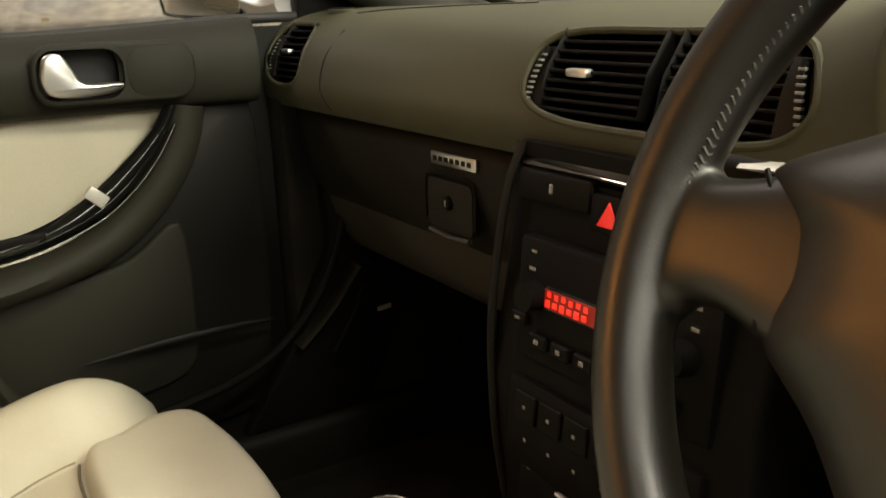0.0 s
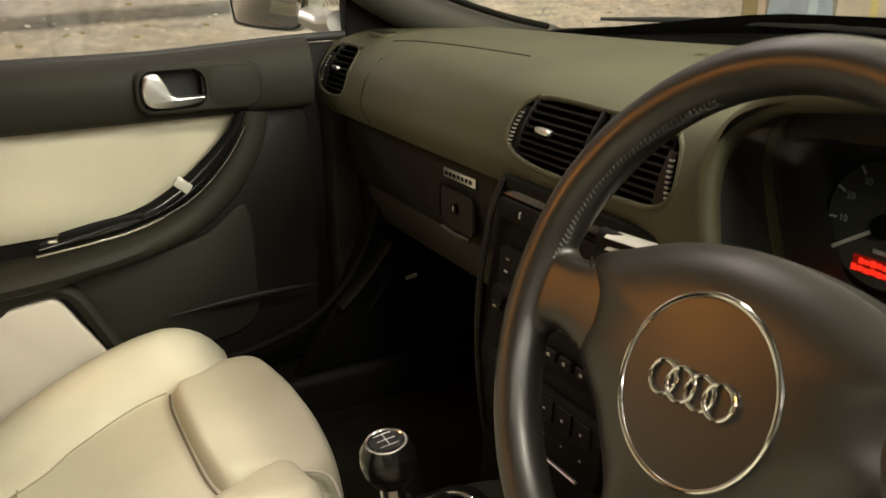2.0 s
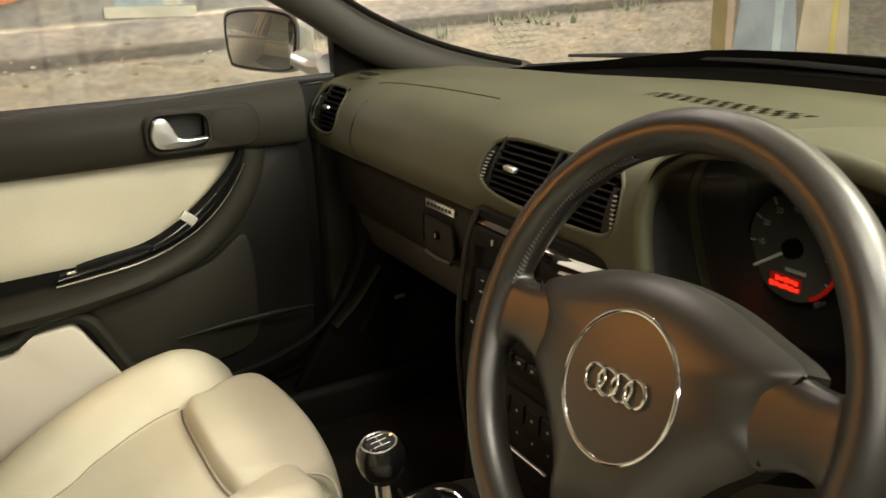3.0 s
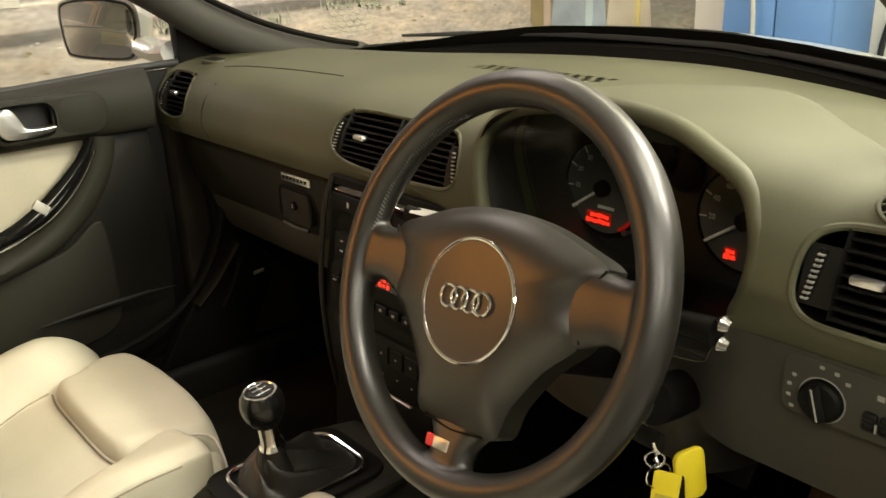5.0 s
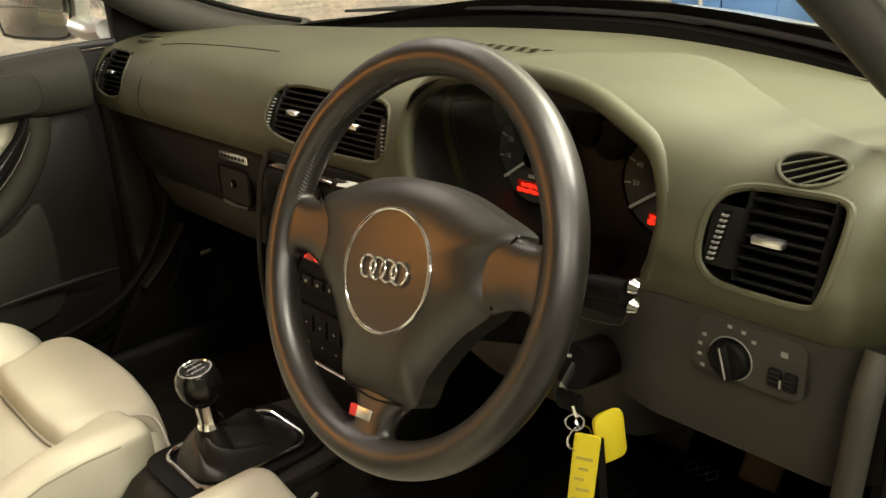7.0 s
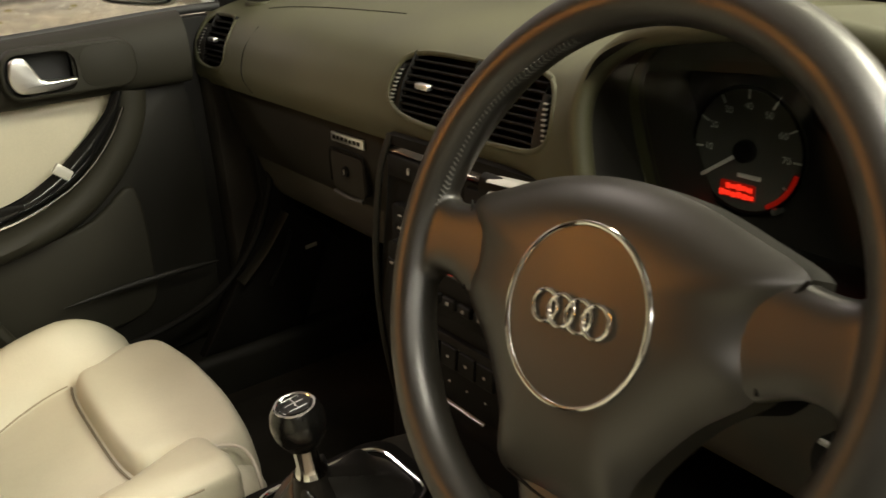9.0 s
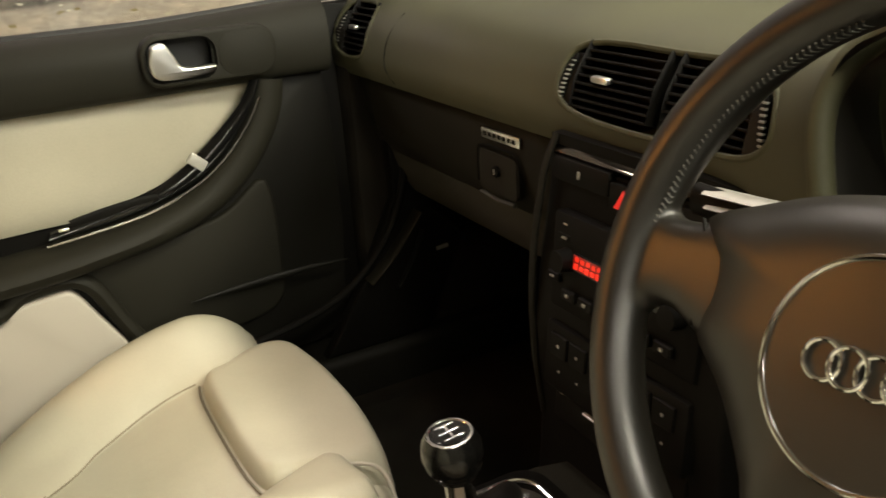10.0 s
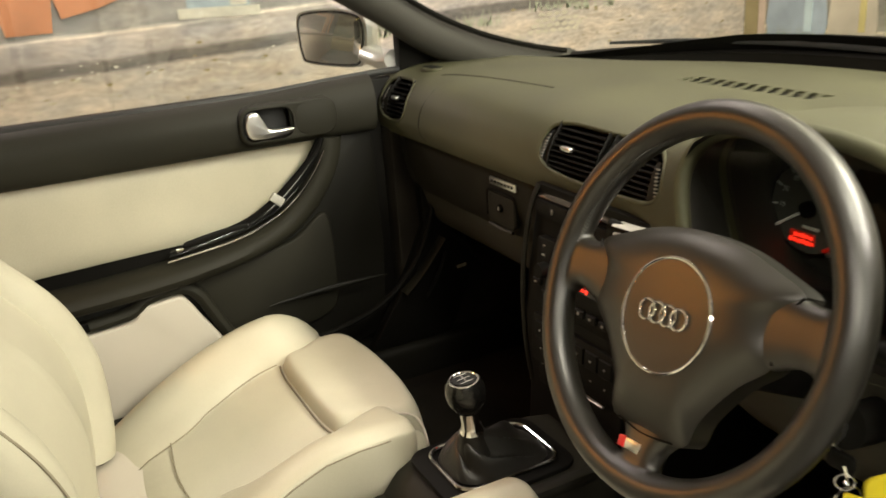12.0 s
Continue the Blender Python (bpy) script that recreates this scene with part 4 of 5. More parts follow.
part("top_strip", moved(box(-0.126, 0.130, -0.004, 0.012, -0.020, 0.020, 0.004), pose(0, 0.196, 0.839, -50)), M_STRIP, stack, "glossy strip along the top")
part("side_trim", tube(cat([(-0.124, 0.186, 0.846), (-0.131, 0.172, 0.80), (-0.1365, 0.160, 0.70), (-0.1355, 0.160, 0.60), (-0.131, 0.168, 0.52)], 5), 0.0035, 0.005, 10, (1, 0, 0)), M_DARK, stack, "dark rounded side trim")
tray = part("ashtray", on_face(box(-0.120, -0.032, -0.010, 0.01, -0.0125, 0.0125, 0.004), 0, 0.813), M_BLACK, stack, "dark drawer front")
part("mark", on_face(box(-0.0022, 0.0022, -0.0115, -0.0085, -0.004, 0.004, 0.001, 1), -0.076, 0.813), M_PRINT, tray)
hazard = part("hazard_switch", on_face(box(-0.0175, 0.0175, -0.009, 0.004, -0.014, 0.014, 0.003), -0.014, 0.804), M_BLACK, stack, "black hazard switch with a red triangle")
part("triangle", on_face(plate([(-0.0115, -0.009), (0.0115, -0.009), (0.0, 0.010)], "y", -0.0105, -0.008, 0.0006), -0.010, 0.804), M_RED, hazard, "red triangle")
part("switch", on_face(box(-0.05, 0.05, -0.007, 0.01, -0.014, 0.014, 0.003), 0.07, 0.804), M_BLACK, stack)
radio = part("radio", on_face(box(-0.105, 0.105, -0.008, 0.01, -0.052, 0.052, 0.005), 0, 0.722), M_BLACK, stack, "black car radio with a red display")
part("tape_slot", on_face(box(-0.05, 0.05, -0.0095, -0.006, -0.005, 0.005, 0.001, 1), 0, 0.757), M_GLOSS, radio)
disp = part("display", on_face(box(-0.062, 0.062, -0.0105, -0.006, -0.010, 0.010, 0.001, 1), -0.004, 0.729), M_GLOSS, radio, "red lit display")
part("backlight", on_face(box(-0.034, 0.034, -0.0112, -0.0100, -0.0078, 0.0078, 0.0004, 1), -0.032, 0.7290), M_RED_DIM, disp)
for i in (0, 1, 2, 3, 4, 5, 8, 9, 10):
    for j in range(2):
        part("digit", on_face(box(-0.0027, 0.0027, -0.0118, -0.0100, -0.0029 + 0.0008 * ((i + j) % 2), 0.0029 - 0.0007 * (i % 2), 0.0005, 1), -0.061 + 0.0086 * i + 0.001 * j, 0.7255 + 0.0072 * j), M_RED_LED, disp)
for s in (-1, 1):
    part("radio_knob", on_face(lathe([(0, 0.018), (0.011, 0.017), (0.013, 0), (0, 0)], 20, pose(0, -0.006, 0, 90)), s * 0.078, 0.727), M_BLACK, radio)
for i in range(6):
    b = part("radio_button", on_face(box(-0.011, 0.011, -0.011, -0.005, -0.006, 0.006, 0.0015, 1), -0.068 + 0.0272 * i, 0.692), M_BLACK, radio)
    part("mark", on_face(box(-0.0025, 0.0025, -0.0122, -0.0105, -0.0018, 0.0018, 0.0004, 1), -0.068 + 0.0272 * i, 0.692), M_PRINT, b)
for x, z in ((-0.085, 0.762), (-0.085, 0.748), (0.085, 0.762), (0.085, 0.748), (-0.095, 0.705)):
    b = part("radio_button", on_face(box(-0.010, 0.010, -0.011, -0.005, -0.005, 0.005, 0.0015, 1), x, z), M_BLACK, radio)
    part("mark", on_face(box(-0.0035, 0.0035, -0.0122, -0.0105, -0.0012, 0.0012, 0.0003, 1), x, z), M_PRINT, b)
heat = part("climate_panel", on_face(box(-0.105, 0.105, -0.008, 0.01, -0.038, 0.038, 0.005), 0, 0.616), M_BLACK, stack, "black climate control panel")
for i in range(6):
    for j in range(2):
        b = part("climate_button", on_face(box(-0.0135, 0.0135, -0.0095, -0.005, -0.0125, 0.0125, 0.001, 1), -0.078 + 0.0312 * i, 0.632 - 0.03 * j), M_BLACK, heat)
        part("mark", on_face(box(-0.0020, 0.0016, -0.0102, -0.009, -0.0014, 0.0014, 0.0002, 1), -0.078 + 0.0312 * i, 0.632 - 0.03 * j), M_PRINT, b)
part("lower_tray", on_face(box(-0.10, 0.10, -0.006, 0.01, -0.018, 0.018, 0.004), 0, 0.553), M_BLACK, stack)
part("tray_strip", on_face(box(-0.055, 0.055, -0.009, -0.004, -0.0012, 0.0012, 0.0006, 1), 0.01, 0.566), M_SILVER_P, stack, "thin silver strip")
part("white_mark", on_face(plate(disc(0, 0, 0.004, 12, 0.006), "y", -0.0115, -0.006, 0.001), -0.074, 0.582), M_PRINT, stack)

console = thing("centre_console", (0, 0, 0.4), "black plastic centre console round the gear lever", "console")
part("body", plate([(-0.62, 0.40), (0.20, 0.40), (0.20, 0.475), (0.12, 0.492), (-0.075, 0.487), (-0.10, 0.475), (-0.125, 0.446), (-0.3, 0.436), (-0.62, 0.43)], "x", -0.088, 0.090, 0.010, 3), M_DASH_LOW, console)
part("surround", plate([(x * 1.0, y) for x, y in rrect(-0.085, 0.068, -0.085, 0.118, 0.03)], "z", 0.487, 0.497, 0.003), M_BLACK, console)
part("handbrake", tube(cat([(0.045, -0.42, 0.435), (0.045, -0.36, 0.450), (0.045, -0.24, 0.462), (0.045, -0.20, 0.463)], 4), 0.016, 0.018, 12), M_BOOT, console)
part("side_tray", box(0.072, 0.0935, -0.07, 0.16, 0.474, 0.4925, 0.006), M_DASH_LOW, console)

lever = thing("gear_lever", (0.004, 0.0, 0.49), "black ball gear lever with chrome collar and boot", "gear lever")
part("frame", tube([(x, y, 0.500) for x, y in rrect(-0.068, 0.050, -0.060, 0.098, 0.026, 8)], 0.0035, 0.0035, 10, (0, 0, 1), True), M_CHROME, lever, "chrome boot frame")


def boot_at(u, v):
    a = 2 * math.pi * u
    r = (1 - v) ** 1.25
    px, py = -0.009 + 0.055 * math.copysign(abs(math.cos(a)) ** 0.6, math.cos(a)), 0.019 + 0.075 * math.copysign(abs(math.sin(a)) ** 0.6, math.sin(a))
    w = 0.10 * math.sin(3 * a + 7 * v) * math.sin(math.pi * v)
    return Vector((0.006 + (px - 0.006) * (r + w * 0.6) + 0.014 * (1 - r) * math.cos(a), -0.016 + (py + 0.016) * (r + w) + 0.014 * (1 - r) * math.sin(a), 0.499 + 0.062 * v ** 0.8 + 0.010 * math.sin(5 * a + 9 * v) * math.sin(math.pi * v)))


part("neck", lathe([(0.026, -0.030), (0.021, -0.012), (0.0185, 0.0), (0.0178, 0.006)], 24, pose(0.007, -0.020, 0.556, 6, 2, 0)), M_BOOT, lever, "black leather neck of the boot")
part("boot", sheet(boot_at, 48, 16, cu=True), M_BOOT, lever, "creased black leather boot", smooth=60)
stem = pose(0.007, -0.020, 0.556, 6, 2, 0)
part("collar", lathe([(0.0, 0), (0.0165, 0), (0.0175, 0.004), (0.0150, 0.009), (0.0125, 0.016), (0.0125, 0.040), (0, 0.042)], 24, stem), M_CHROME, lever, "chrome collar")
part("knob", lathe([(0.010, 0.036), (0.0185, 0.043), (0.0255, 0.056), (0.028, 0.068), (0.0265, 0.080), (0.021, 0.0885), (0, 0.0895)], 28, stem), M_KNOB, lever, "black leather ball knob")
part("cap", lathe([(0.0, 0.0905), (0.016, 0.0903), (0.0165, 0.088), (0, 0.088)], 24, stem), M_GLOSS, lever, "glossy shift pattern cap")
part("cap_ring", lathe([(0.0165, 0.0875), (0.0185, 0.0895), (0.0205, 0.0893), (0.0212, 0.0865)], 28, stem), M_CHROME, lever, "chrome ring")
for i in range(3):
    part("pattern_line", moved(box(-0.0105 + 0.0095 * i, -0.009 + 0.0095 * i, -0.0095, 0.0095, 0.0900, 0.0911, 0.0003, 1), stem), M_CHROME, lever)
part("pattern_line", moved(box(-0.0105, 0.0100, -0.0008, 0.0008, 0.0900, 0.0912, 0.0003, 1), stem), M_CHROME, lever)


# ---- steering wheel ----
EL = radians(22.85)
HUB = Vector((0.3613, 0.0, 0.860))
WHEEL = Matrix.Translation(HUB) @ Matrix(((1, 0, 0), (0, math.sin(EL), -math.cos(EL)), (0, math.cos(EL), math.sin(EL)))).to_4x4() @ Matrix.Rotation(radians(4.5), 4, "Z")
wheel = thing("steering_wheel", WHEEL, "dark leather three-spoke steering wheel with a round chrome ring", "steering wheel")
CY, CZ, RR, TR = 0.015, -0.016, 0.1735, 0.0165


def rim_at(u, v):
    a, b = 2 * math.pi * u, 2 * math.pi * v
    grip = math.exp(-((math.degrees(a) % 360 - 32) / 16) ** 2) + math.exp(-((math.degrees(a) % 360 - 148) / 16) ** 2)
    t = TR * (1 + 0.07 * grip)
    r = RR + t * math.cos(b)
    return Vector((r * math.cos(a), CY + r * math.sin(a), CZ + 1.08 * t * math.sin(b)))


for a0, a1 in ((112, 172),):
    n = int((a1 - a0) * 0.75)
    stitch = []
    for i in range(n):
        a = radians(a0 + (a1 - a0) * i / n)
        for k in (-1, 1):
            r = RR - TR * 0.975
            m = Matrix.Translation((r * math.cos(a), CY + r * math.sin(a), CZ + 0.004 + 0.0022 * k)) @ Matrix.Rotation(a, 4, "Z") @ Matrix.Rotation(radians(28 * k), 4, "X")
            stitch.append(moved(box(-0.0005, 0.0005, -0.0005, 0.0005, -0.0024, 0.0024, 0), m))
    part("stitching", join(*stitch), M_THREAD, wheel, "pale thread", local=True)

PAD = cat([(0, 0.083), (0.05, 0.0775), (0.092, 0.0645), (0.124, 0.0510), (0.1135, 0.032), (0.1105, 0.012), (0.112, -0.012), (0.083, -0.040), (0.057, -0.078), (0.046, -0.108), (0, -0.112),
           (-0.046, -0.108), (-0.057, -0.078), (-0.083, -0.040), (-0.112, -0.012), (-0.1105, 0.012), (-0.1135, 0.032), (-0.124, 0.0510), (-0.092, 0.0645), (-0.05, 0.0775)], 4, True)
part("airbag_pad", pillow(PAD, (0, 0.012), "z", -0.0175, 0.017, 12, 5.5, -0.024), M_PAD, wheel, "smooth dark plastic airbag pad", local=True)


SPOKE = cat([(0.090, 0.056, -0.022), (0.112, 0.052, -0.014), (0.132, 0.0475, -0.006), (0.148, 0.0475, -0.007), (0.158, 0.054, -0.016), (0.168, 0.064, -0.030)], 5)


def spoke(s):
    """A side spoke that flows out of the pad's shoulder and spreads into the rim."""
    def at(u, v):
        a = 2 * math.pi * v
        x, hi, lo = SPOKE[int(round(u * (len(SPOKE) - 1)))]
        c, q = math.cos(a), math.sin(a)
        return Vector((s * x, (hi + lo) / 2 + (hi - lo) / 2 * math.copysign(abs(c) ** 0.6, c), -0.0245 + 0.004 * u + 0.0135 * math.copysign(abs(q) ** 0.65, q)))
    return sheet(at, len(SPOKE) - 1, 32, cv=True, caps=True)


def foot(u, v):
    a = 2 * math.pi * v
    y = -0.085 - 0.082 * u
    w = 0.046 - 0.022 * step(0.1, 0.55, u) + 0.026 * step(0.68, 1.0, u)
    return Vector((w * math.copysign(abs(math.cos(a)) ** 0.6, math.cos(a)), y, -0.030 + 0.012 * u + 0.0125 * math.sin(a)))


rim = part("rim", join(sheet(rim_at, 120, 20, True, True), spoke(-1), spoke(1), sheet(foot, 14, 24, cv=True, caps=True)), M_WHEEL, wheel, "worn dark leather rim with three spokes", local=True)
blended(rim, 0.002, 7)
for s in (-1, 1):
    part("pad_seam", tube(cat([(s * 0.1250, 0.0500, -0.0140), (s * 0.1148, 0.032, -0.0122), (s * 0.1116, 0.012, -0.0122), (s * 0.1130, -0.010, -0.0140)], 6), 0.0013, 0.0012, 6), M_BLACK, wheel, "dark seam", local=True)

part("pad_seam", tube(cat([(-0.036, -0.1085, -0.0150), (0, -0.1125, -0.0142), (0.036, -0.1085, -0.0150)], 6), 0.0012, 0.0012, 6), M_BLACK, wheel, "dark seam", local=True)


part("sport_badge", moved(box(-0.0135, 0.0135, -0.0052, 0.0052, -0.0014, 0.0014, 0.001), Matrix.Translation((-0.0095, -0.1275, -0.0118))), M_ALU, wheel, "small red and silver badge", local=True)
part("sport_badge_red", moved(box(-0.0045, 0.0045, -0.0053, 0.0053, -0.0018, 0.0018, 0.0008), Matrix.Translation((-0.0190, -0.1275, -0.0115))), M_RED_PAINT, wheel, local=True)
part("emblem_ring", tube([(0.0535 * math.cos(2 * math.pi * i / 64), 0.0535 * math.sin(2 * math.pi * i / 64), 0.0) for i in range(64)], 0.0017, 0.0013, 8, (0, 0, 1), True), M_CHROME, wheel, "thin chrome ring", local=True)
part("emblem_disc", pillow(disc(0, 0, 0.0525, 48), (0, 0), "z", -0.0003, 0.0010, 8, 2.0, -0.006), M_PAD, wheel, local=True)
for i in range(4):
    part("emblem_loop", tube([(-0.0204 + 0.0136 * i + 0.0096 * math.cos(2 * math.pi * k / 32), 0.0005 + 0.0096 * math.sin(2 * math.pi * k / 32), 0.0022 + 0.0006 * (i % 2)) for k in range(32)], 0.0014, 0.0013, 8, (0, 0, 1), True), M_CHROME, wheel, "chrome loop", local=True)

# column, stalks, ignition
col = thing("steering_column", (0.36, 0.15, 0.75), "black plastic steering column with two stalks", "steering column")
AX = Vector((0, math.cos(EL), -math.sin(EL)))
part("shroud", tube([HUB + AX * d for d in (0.035, 0.06, 0.12, 0.22, 0.32)], lambda t: 0.052 + 0.01 * t, lambda t: 0.050 + 0.012 * t, 20), M_BLACK, col, "black column shroud")
part("hub_cover", tube([HUB + AX * d for d in (0.012, 0.03, 0.05)], 0.066, 0.06, 24), M_BLACK, col)
ls0 = Vector((0.361, 0.108, 0.856))
stl = part("stalk", tube(cat([ls0 + Vector((-0.04, 0, 0.0)), ls0 + Vector((-0.10, 0.0, 0.006)), ls0 + Vector((-0.16, -0.004, 0.010)), ls0 + Vector((-0.205, -0.008, 0.012))], 4), lambda t: 0.010 - 0.002 * t, lambda t: 0.008 + 0.004 * t, 12), M_BLACK, col, "black stalk")
part("stalk_edge", tube(cat([ls0 + Vector((-0.125, -0.006, 0.024)), ls0 + Vector((-0.165, -0.006, 0.021)), ls0 + Vector((-0.195, -0.006, 0.019))], 4), 0.009, 0.0025, 8), M_SILVER_P, stl, "shiny pale edge")
part("stalk_edge", tube(cat([ls0 + Vector((-0.13, -0.010, 0.016)), ls0 + Vector((-0.165, -0.010, 0.013)), ls0 + Vector((-0.19, -0.010, 0.011))], 4), 0.008, 0.0022, 8), M_SILVER_P, stl, "shiny pale edge")
str_ = part("stalk", tube(cat([ls0 + Vector((0.04, 0, -0.02)), ls0 + Vector((0.11, 0.0, -0.012)), ls0 + Vector((0.150, -0.006, -0.003)), ls0 + Vector((0.178, -0.008, 0.0))], 4), lambda t: 0.010, lambda t: 0.009 + 0.003 * t, 12), M_BLACK, col, "black stalk")
for z in (0.866, 0.849):
    part("stalk_end", tube([(0.541, 0.101, z), (0.546, 0.098, z), (0.550, 0.099, z - 0.001)], lambda t: 0.0045 + 0.003 * math.sin(math.pi * t), lambda t: 0.0045 + 0.003 * math.sin(math.pi * t), 12), M_CHROME, str_, "shiny end")
ign = part("ignition_lock", tube([(0.462, 0.23, 0.738), (0.466, 0.15, 0.750), (0.468, 0.120, 0.757)], 0.021, 0.021, 20), M_BLACK, col, "black ignition lock")
part("lock_mark", box(0.452, 0.468, 0.116, 0.120, 0.767, 0.770, 0.0006, 1), M_PRINT, ign)

keys = thing("car_keys", (0.49, 0.12, 0.74), "car keys with two yellow plastic tags in the ignition", "keys")
part("key_blade", tube([(0.468, 0.122, 0.756), (0.474, 0.098, 0.748), (0.488, 0.092, 0.744)], 0.002, 0.007, 8), M_ALU, keys, "steel key")
part("key_head", box(0.474, 0.502, 0.088, 0.096, 0.733, 0.752, 0.004), M_BLACK, keys)


def ring(cx, cy, cz, r, tilt):
    return moved(tube([(r * math.cos(2 * math.pi * i / 28), 0, r * math.sin(2 * math.pi * i / 28)) for i in range(28)], 0.001, 0.001, 6, (0, 1, 0), True), pose(cx, cy, cz, 0, 0, tilt))


part("split_ring", ring(0.497, 0.088, 0.727, 0.008, 40), M_CHROME, keys, "steel ring")
part("split_ring", ring(0.499, 0.092, 0.710, 0.012, 70), M_CHROME, keys, "steel ring")
part("split_ring", ring(0.501, 0.100, 0.697, 0.009, 20), M_CHROME, keys, "steel ring")
part("chain_link", tube([(0.494, 0.090, 0.742), (0.498, 0.090, 0.733), (0.497, 0.090, 0.725)], 0.003, 0.003, 8), M_CHROME, keys)
tagA = part("tag", moved(plate(rrect(-0.0115, 0.0115, -0.076, 0.0, 0.003), "y", -0.0013, 0.0013, 0.0006), pose(0.507, 0.094, 0.716, 0, 5, 30)), M_YELLOW, keys, "yellow paper key tag")
for i in range(5):
    part("writing_bar", moved(box(-0.008 + 0.003 * (i % 2), 0.007 - 0.003 * (i % 3), -0.0019, -0.0012, -0.026 - 0.011 * i, -0.0225 - 0.011 * i, 0), pose(0.507, 0.094, 0.716, 0, 5, 30)), M_PENCIL, tagA)
part("tag", moved(plate(rrect(-0.015, 0.015, -0.052, 0.0, 0.009), "y", -0.003, 0.003, 0.0025), pose(0.514, 0.110, 0.735, 0, -8, 68)), M_YELLOW, keys, "yellow plastic key fob")
part("sleeve", moved(plate(rrect(-0.001, 0.006, -0.09, 0.0, 0.003), "y", -0.003, 0.003, 0.0015), pose(0.512, 0.100, 0.712, 0, -4, 40)), M_BLACK, keys, "black leather strap")

# pedals and mats in the footwells
for x in (0.30, 0.44):
    pd = thing("pedal", (x, 0.60, 0.33), "black rubber foot pedal on a steel arm", "pedal", "pedals")
    part("pad", moved(box(-0.03, 0.03, -0.006, 0.006, -0.035, 0.035, 0.006), pose(x, 0.585, 0.40, -35)), M_RUBBER, pd)
    part("arm", tube([(x, 0.60, 0.41), (x, 0.66, 0.50), (x, 0.70, 0.62)], 0.006, 0.01, 8), M_BLACK, pd)
floor_mat = solo("floor_mat", box(0.262, 0.62, -0.05, 0.74, 0.281, 0.293, 0.005), M_CARPET, "black carpet floor mat on the driver's side", "floor mat")
part("mat_binding", tube([(0.264, -0.04 + 0.076 * i, 0.293) for i in range(11)], 0.004, 0.003, 8), M_BOOT, floor_mat, "dark bound edge")
for k in range(3):
    x0 = 0.286 + 0.018 * k
    part("mat_emblem", tube([(x0, 0.640, 0.2945), (x0 + 0.009, 0.660, 0.2945), (x0 + 0.018, 0.640, 0.2945), (x0 + 0.009, 0.622, 0.2945), (x0, 0.640, 0.2945)], 0.0013, 0.001, 6), M_SILVER_P, floor_mat, "thin silver emblem line")
solo("floor_mat", box(-0.60, -0.15, -0.02, 0.56, 0.281, 0.293, 0.005), M_CARPET, "black carpet floor mat on the passenger's side", "floor mat")


# ---- passenger door ----
door = thing("passenger_door", (-0.75, -0.2, 0.35), "dark plastic passenger door with cream leather inserts", "car door")
part("door_skin", box(-0.84, -0.79, -0.74, 0.16, 0.34, 0.93, 0.015), M_PAINT, door)
part("core", box(-0.80, -0.745, -0.74, 0.18, 0.36, 0.935, 0.01), M_BLACK, door)
part("glass_seal", tube([(-0.745, y, 0.9465 - 0.015 * (1 - step(-0.14, 0.24, y))) for y in (-0.74 + 0.05 * i for i in range(21))], 0.006, 0.0075, 10), M_RUBBER, door, "black window seal")
glass = part("window_glass", plate([(-0.74, 0.93), (0.225, 0.945), (0.215, 1.03), (-0.12, 1.24), (-0.30, 1.33), (-0.70, 1.36)], "x", -0.752, -0.748, 0), M_GLASS, door)
glass.visible_shadow = False


def upper_at(u, v):
    y = -0.74 + 0.912 * u
    prof = cat([(-0.748, 0.946), (-0.725, 0.9485), (-0.707, 0.940), (-0.694, 0.915), (-0.690, 0.885), (-0.694, 0.855), (-0.705, 0.838), (-0.735, 0.832)], 3)
    x, z = prof[int(round(v * (len(prof) - 1)))]
    return Vector((x, y, z + 0.004 * (u - 0.6) - 0.015 * (1 - step(-0.14, 0.24, y)) * step(0.88, 0.945, z)))


panel = sheet(upper_at, 90, 21)
bmesh.ops.delete(panel, geom=[f for f in panel.faces if -0.103 < f.calc_center_median().y < -0.009 and 0.860 < f.calc_center_median().z < 0.913], context="FACES")
part("upper_panel", panel, M_DOOR, door, "dark grey upper door panel")
insert = cat([(-0.74, 0.836), (-0.40, 0.838), (-0.05, 0.840), (0.045, 0.838), (0.03, 0.80), (-0.01, 0.745), (-0.07, 0.70), (-0.15, 0.672), (-0.28, 0.668), (-0.50, 0.66), (-0.74, 0.652)], 4, True)
part("leather_insert", pillow(insert, (-0.33, 0.75), "x", -0.738, 0.010, 7, 5.0, -0.02), M_SUEDE, door, "cream leather insert")
sweep = cat([(0.066, 0.845), (0.058, 0.805), (0.036, 0.760), (-0.004, 0.712), (-0.055, 0.676), (-0.125, 0.652), (-0.22, 0.636), (-0.36, 0.622), (-0.74, 0.605)], 6)
part("armrest", tube([(-0.716, p[0] + 0.006, p[1] - 0.006) for p in sweep], 0.026, lambda t: 0.022 + 0.03 * step(0.35, 0.8, t), 16, (1, 0, 0)), M_DOOR, door, "dark curved armrest")
hi = cat([(0.042, 0.842), (0.024, 0.812), (-0.020, 0.770), (-0.069, 0.733), (-0.125, 0.705), (-0.200, 0.688), (-0.272, 0.672)], 6)
lo = cat([(0.062, 0.842), (0.048, 0.812), (0.022, 0.772), (-0.016, 0.732), (-0.066, 0.699), (-0.15, 0.671), (-0.282, 0.655)], 6)


def inlay_at(u, v):
    i = int(round(u * (len(hi) - 1)))
    y, z = hi[i] * (1 - v) + lo[i] * v
    return Vector((-0.709 + 0.017 * math.sin(math.pi * (0.12 + 0.8 * v)), y, z))


